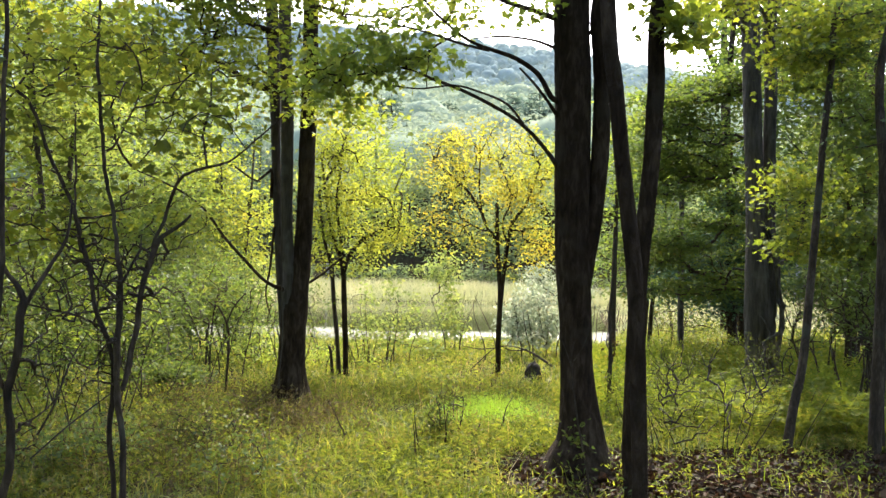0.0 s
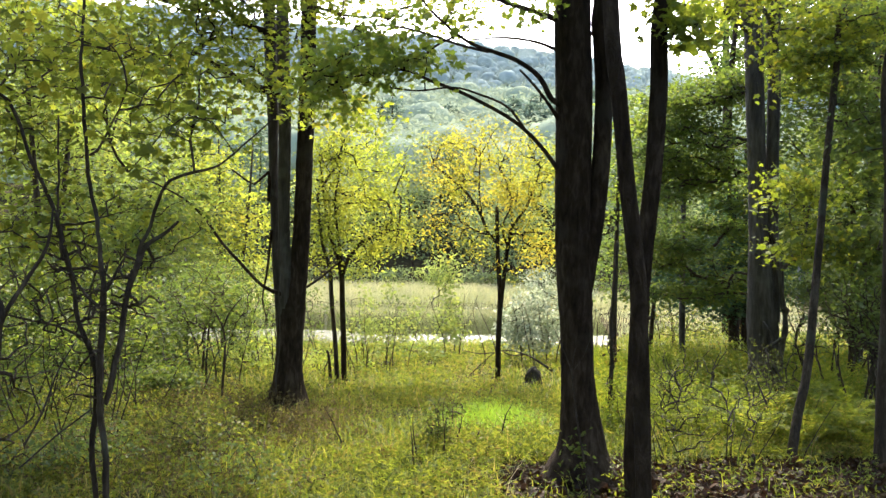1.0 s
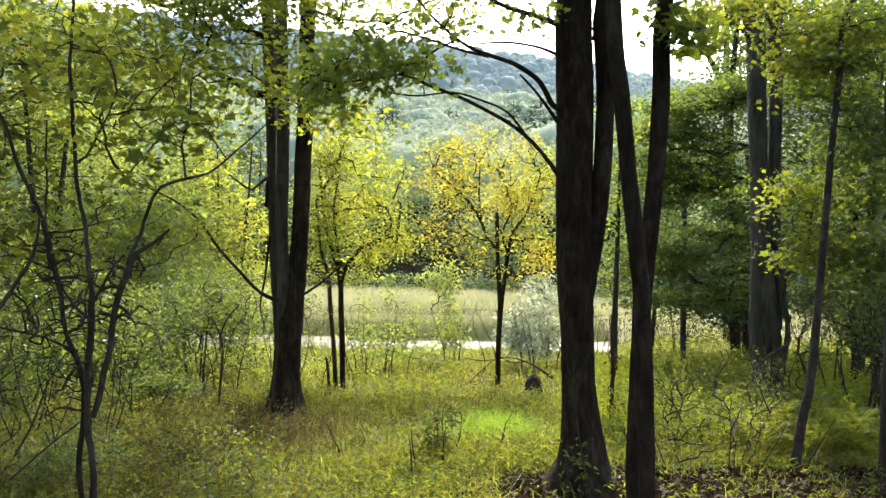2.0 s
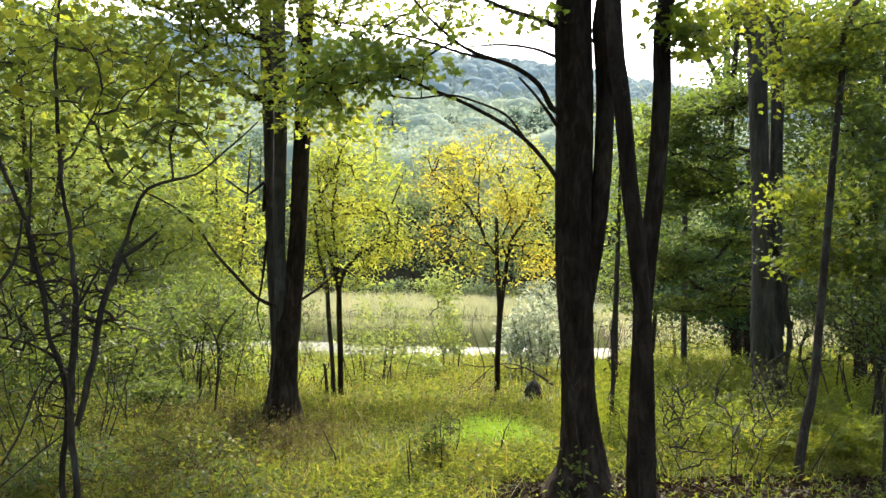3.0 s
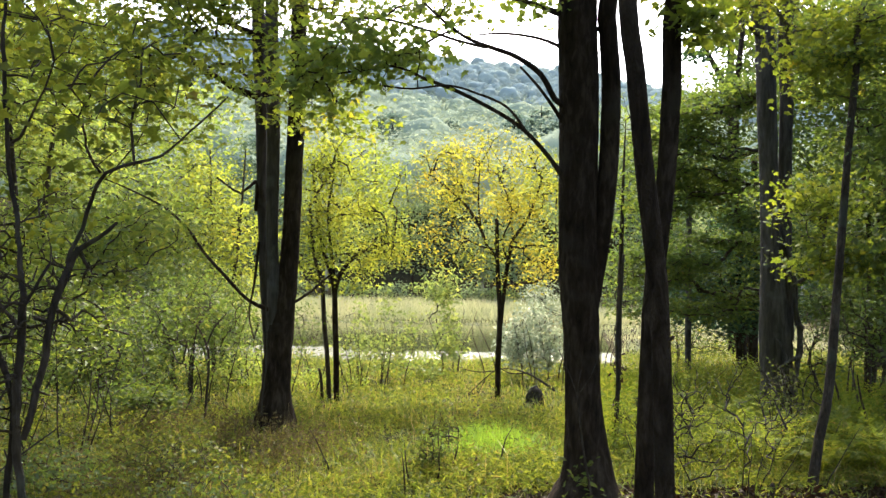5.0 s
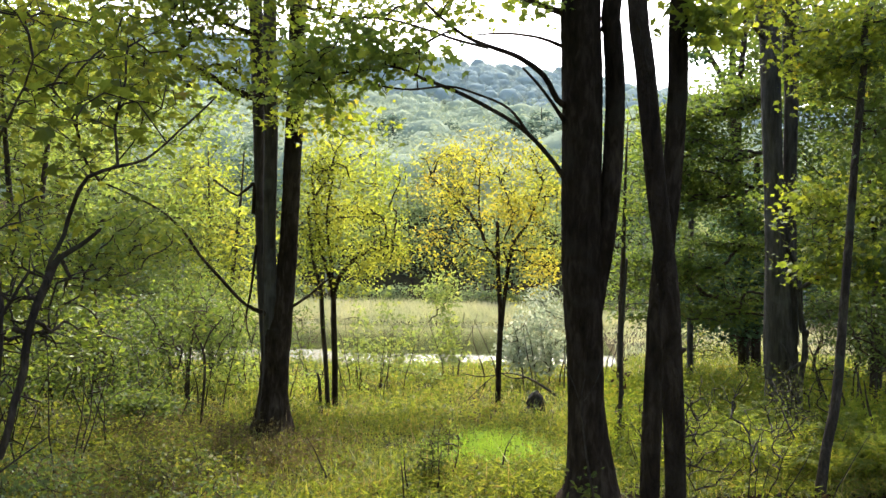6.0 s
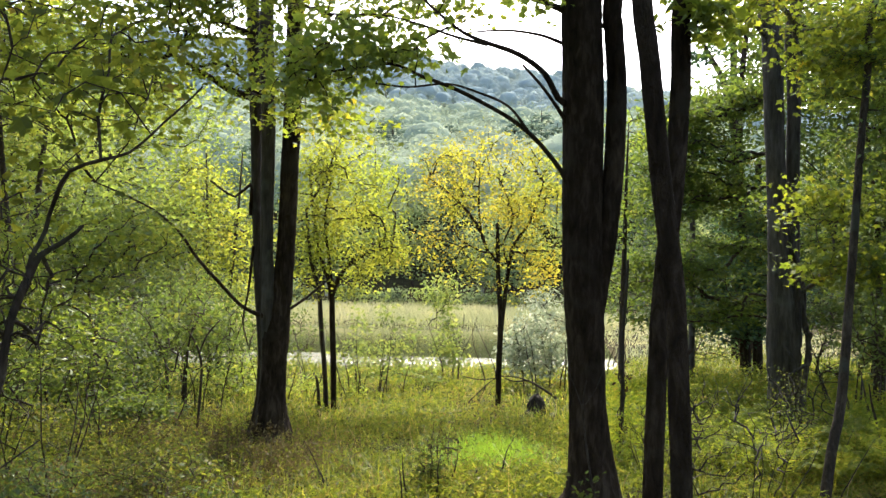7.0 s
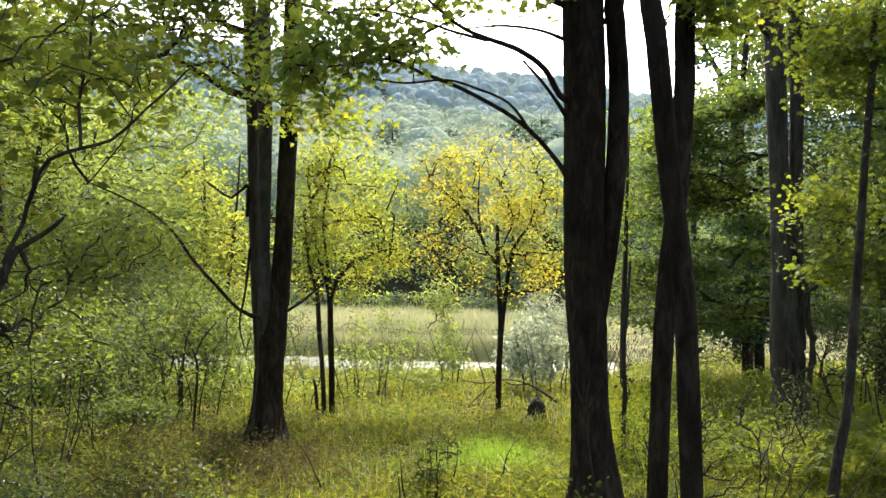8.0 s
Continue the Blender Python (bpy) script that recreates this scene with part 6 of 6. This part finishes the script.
# bare twiggy shrubs in the thicket
for i, (sx, sy, sh) in enumerate(((-3.9, 8.6, 1.9), (-3.0, 9.3, 1.5), (-4.4, 9.8, 2.2), (-2.9, 11.6, 1.8), (-3.7, 7.4, 1.4), (-2.2, 12.4, 1.4))):
    filler("shrub", sx, sy, sh, [(sx, sy, sh * 0.6, 0.7, 0.5, sh * 0.4)], LEAF_SHADED, "sparse twiggy shrub with crooked dark stems", 640 + i, stems=6, r=0.009, tips=130, per_tip=7, size=0.05, cluster=0.1, category="shrub", group="bare shrubs in the thicket", thin=0.0018)

# brambles and tall weeds of the left edge
g_edge = np.random.default_rng(61)
for i in range(22):
    sy = g_edge.uniform(5.6, 11.0)
    sx = -0.5 * sy + g_edge.uniform(-0.4, 2.0)
    sh = g_edge.uniform(0.25, 0.55)
    filler("bramble", sx, sy, sh, [(sx, sy, sh * 0.55, 0.4, 0.35, sh * 0.45)], (LEAF_DULL, HERBS, LEAF_GREEN)[i % 3], ("tangled bramble with dull leaves", "tall browning weed clump", "low leafy green bramble")[i % 3], 600 + i, stems=5, r=0.004, tips=45, per_tip=8, size=0.042, cluster=0.09, category="bramble", group="brambles at the edge of the clearing", thin=0.0013)


def dry_weeds():
    """A stand of withered brown weeds in the grass."""
    g = np.random.default_rng(52)
    # the last two stands also darken grass on which shade would fall
    xy = np.concatenate([g.normal(0, 1, (380, 2)) * (0.5, 0.5) + (-2.5, 9.3), g.normal(0, 1, (240, 2)) * (0.5, 0.5) + (-2.9, 7.6), g.normal(0, 1, (200, 2)) * (0.5, 0.7) + (-1.9, 6.9), g.normal(0, 1, (260, 2)) * (0.4, 0.4) + (-1.5, 8.8)])
    base = on_ground(xy)
    t = g.uniform(0.2, 1.0, (len(base), 9))
    h = g.uniform(0.12, 0.34, len(base))
    pos = base[:, None] + np.stack([g.normal(0, 0.05, t.shape), g.normal(0, 0.05, t.shape), t * h[:, None]], -1)
    v, f = merged([blades(base, 0.27, 0.004, g, 0.5), leaves(pos.reshape(-1, 3), 0.04, (KITE[0] * (1, 0.6, 1), KITE[1]), 0.2, g)])
    tagged(new("dry_weeds", mesh_of("dry_weeds", v, f, DRY)), "withered brown weeds standing in the meadow", "weeds", kind="stuff")


DRY = leaf_material("dry_weed_leaves", [(0.0, (0.04, 0.0361, 0.016)), (0.5, (0.08, 0.0671, 0.028)), (1.0, (0.152, 0.129, 0.06))], 0.3, 0.02, 1.5, tinted=(1.6, 1.4, 1.1))
dry_weeds()


# ---- ferns ----
def frond(g, length, yaw, rise):
    """One arching frond: a rachis with paired leaflets that shorten to the tip."""
    t = np.linspace(0, 1, 28)
    out = length * t * (1 - 0.2 * t)
    z = rise * length * (1.35 * t - 0.85 * t * t)
    mid = np.stack([out * math.cos(yaw), out * math.sin(yaw), z + 0.02], -1)
    side = np.array([-math.sin(yaw), math.cos(yaw), 0.0])
    fwd = np.gradient(mid, axis=0)
    fwd /= np.linalg.norm(fwd, axis=1, keepdims=True)
    pieces = [tube(np.c_[mid, 0.003 * (1 - 0.8 * t)], 4)]
    vs, fs = [], []
    for i in range(5, 28):
        w = 0.21 * length * math.sin(math.pi * (0.12 + 0.83 * (1 - t[i]))) ** 0.8
        for s in (1, -1):
            a = mid[i]
            d = side * s + fwd[i] * 0.45 + np.array([0, 0, g.normal(-0.15, 0.1)])
            b = 0.0085 * length / 0.5
            n = len(vs)
            vs += [a - fwd[i] * b * 0.5, a + d * w * 0.45 - fwd[i] * b, a + d * w, a + d * w * 0.45 + fwd[i] * b]
            fs.append((n, n + 1, n + 2, n + 3))
    pieces.append((np.array(vs), np.array(fs)))
    return merged(pieces)


def fern(seed):
    g = np.random.default_rng(seed)
    ob = thing("fern", (0, 0, 0), "yellow-green fern with arching fronds", "fern", "ferns in the clearing")
    n = int(g.integers(6, 9))
    for i in range(n):
        v, f = frond(g, g.uniform(0.32, 0.52), i * 6.28 / n + g.normal(0, 0.25), g.uniform(1.15, 1.8))
        part("frond", mesh_of("frond", v, f, LEAF_FERN), ob)
    return ob


kinds = [fern(s) for s in (1, 2, 3)]
g_fern = np.random.default_rng(88)
spots = g_fern.normal(0, 1, (66, 2)) * (0.8, 0.75) + (3.75, 9.5)
for i, (fx, fy) in enumerate(spots):
    m = pose(fx, fy, ground_z(fx, fy), 0, 0, g_fern.uniform(0, 360))
    if i < 3:
        kinds[i].matrix_basis = m
    else:
        c = copy_thing(kinds[i % 3], m)
        c.scale = (g_fern.uniform(0.6, 0.95),) * 3


# ---- unseen trees behind and beside the start of the walk, added to block sky light ----
def unseen_wood_tree(x, y, seed, leaf):
    g = np.random.default_rng(seed)
    lines = [[(x, y, -0.1, 0.16), (x + 0.05, y, 1.5, 0.13), (x + g.normal(0, 0.2), y, 5.0, 0.1), (x, y, 9.5, 0.04)]]
    blobs = [(x, y, 3.4, 2.0, 2.0, 1.2), (x, y, 5.6, 2.6, 2.6, 1.4), (x, y, 8.0, 2.2, 2.2, 1.6)]
    return tree("unseen_wood_tree", lines, blobs, "unseen dark-barked maple added to block sky light", leaf, tips=110, per_tip=26, leaf_size=0.26, outline=CLUMP, cluster=0.42, seed=seed, sides=12, step=0.3, flare=(0.2, 0.5, 5), group="trees of the surrounding wood", thin=0.006, biggest=0.05)


first = [unseen_wood_tree(-4.5, -3.0, 501, LEAF_GREEN), unseen_wood_tree(3.8, -4.5, 502, LEAF_MAPLE)]
g_wood = np.random.default_rng(71)
for i, (wx, wy) in enumerate(((0.3, -6.5), (-8.0, -1.5), (7.5, -1.0), (-7.5, 3.2), (7.6, 3.6), (-3.5, -9.0), (6.8, -8.0), (-10.5, 5.5), (11.0, 7.0), (-9.5, -7.5), (1.5, -11.5), (12.0, 0.0), (-13.5, 1.0), (-9.8, 9.5), (10.5, 12.0))):
    c = copy_thing(first[i % 2], pose(wx, wy, -0.1, 0, 0, g_wood.uniform(0, 360)))
    c.scale = (g_wood.uniform(0.85, 1.2),) * 3
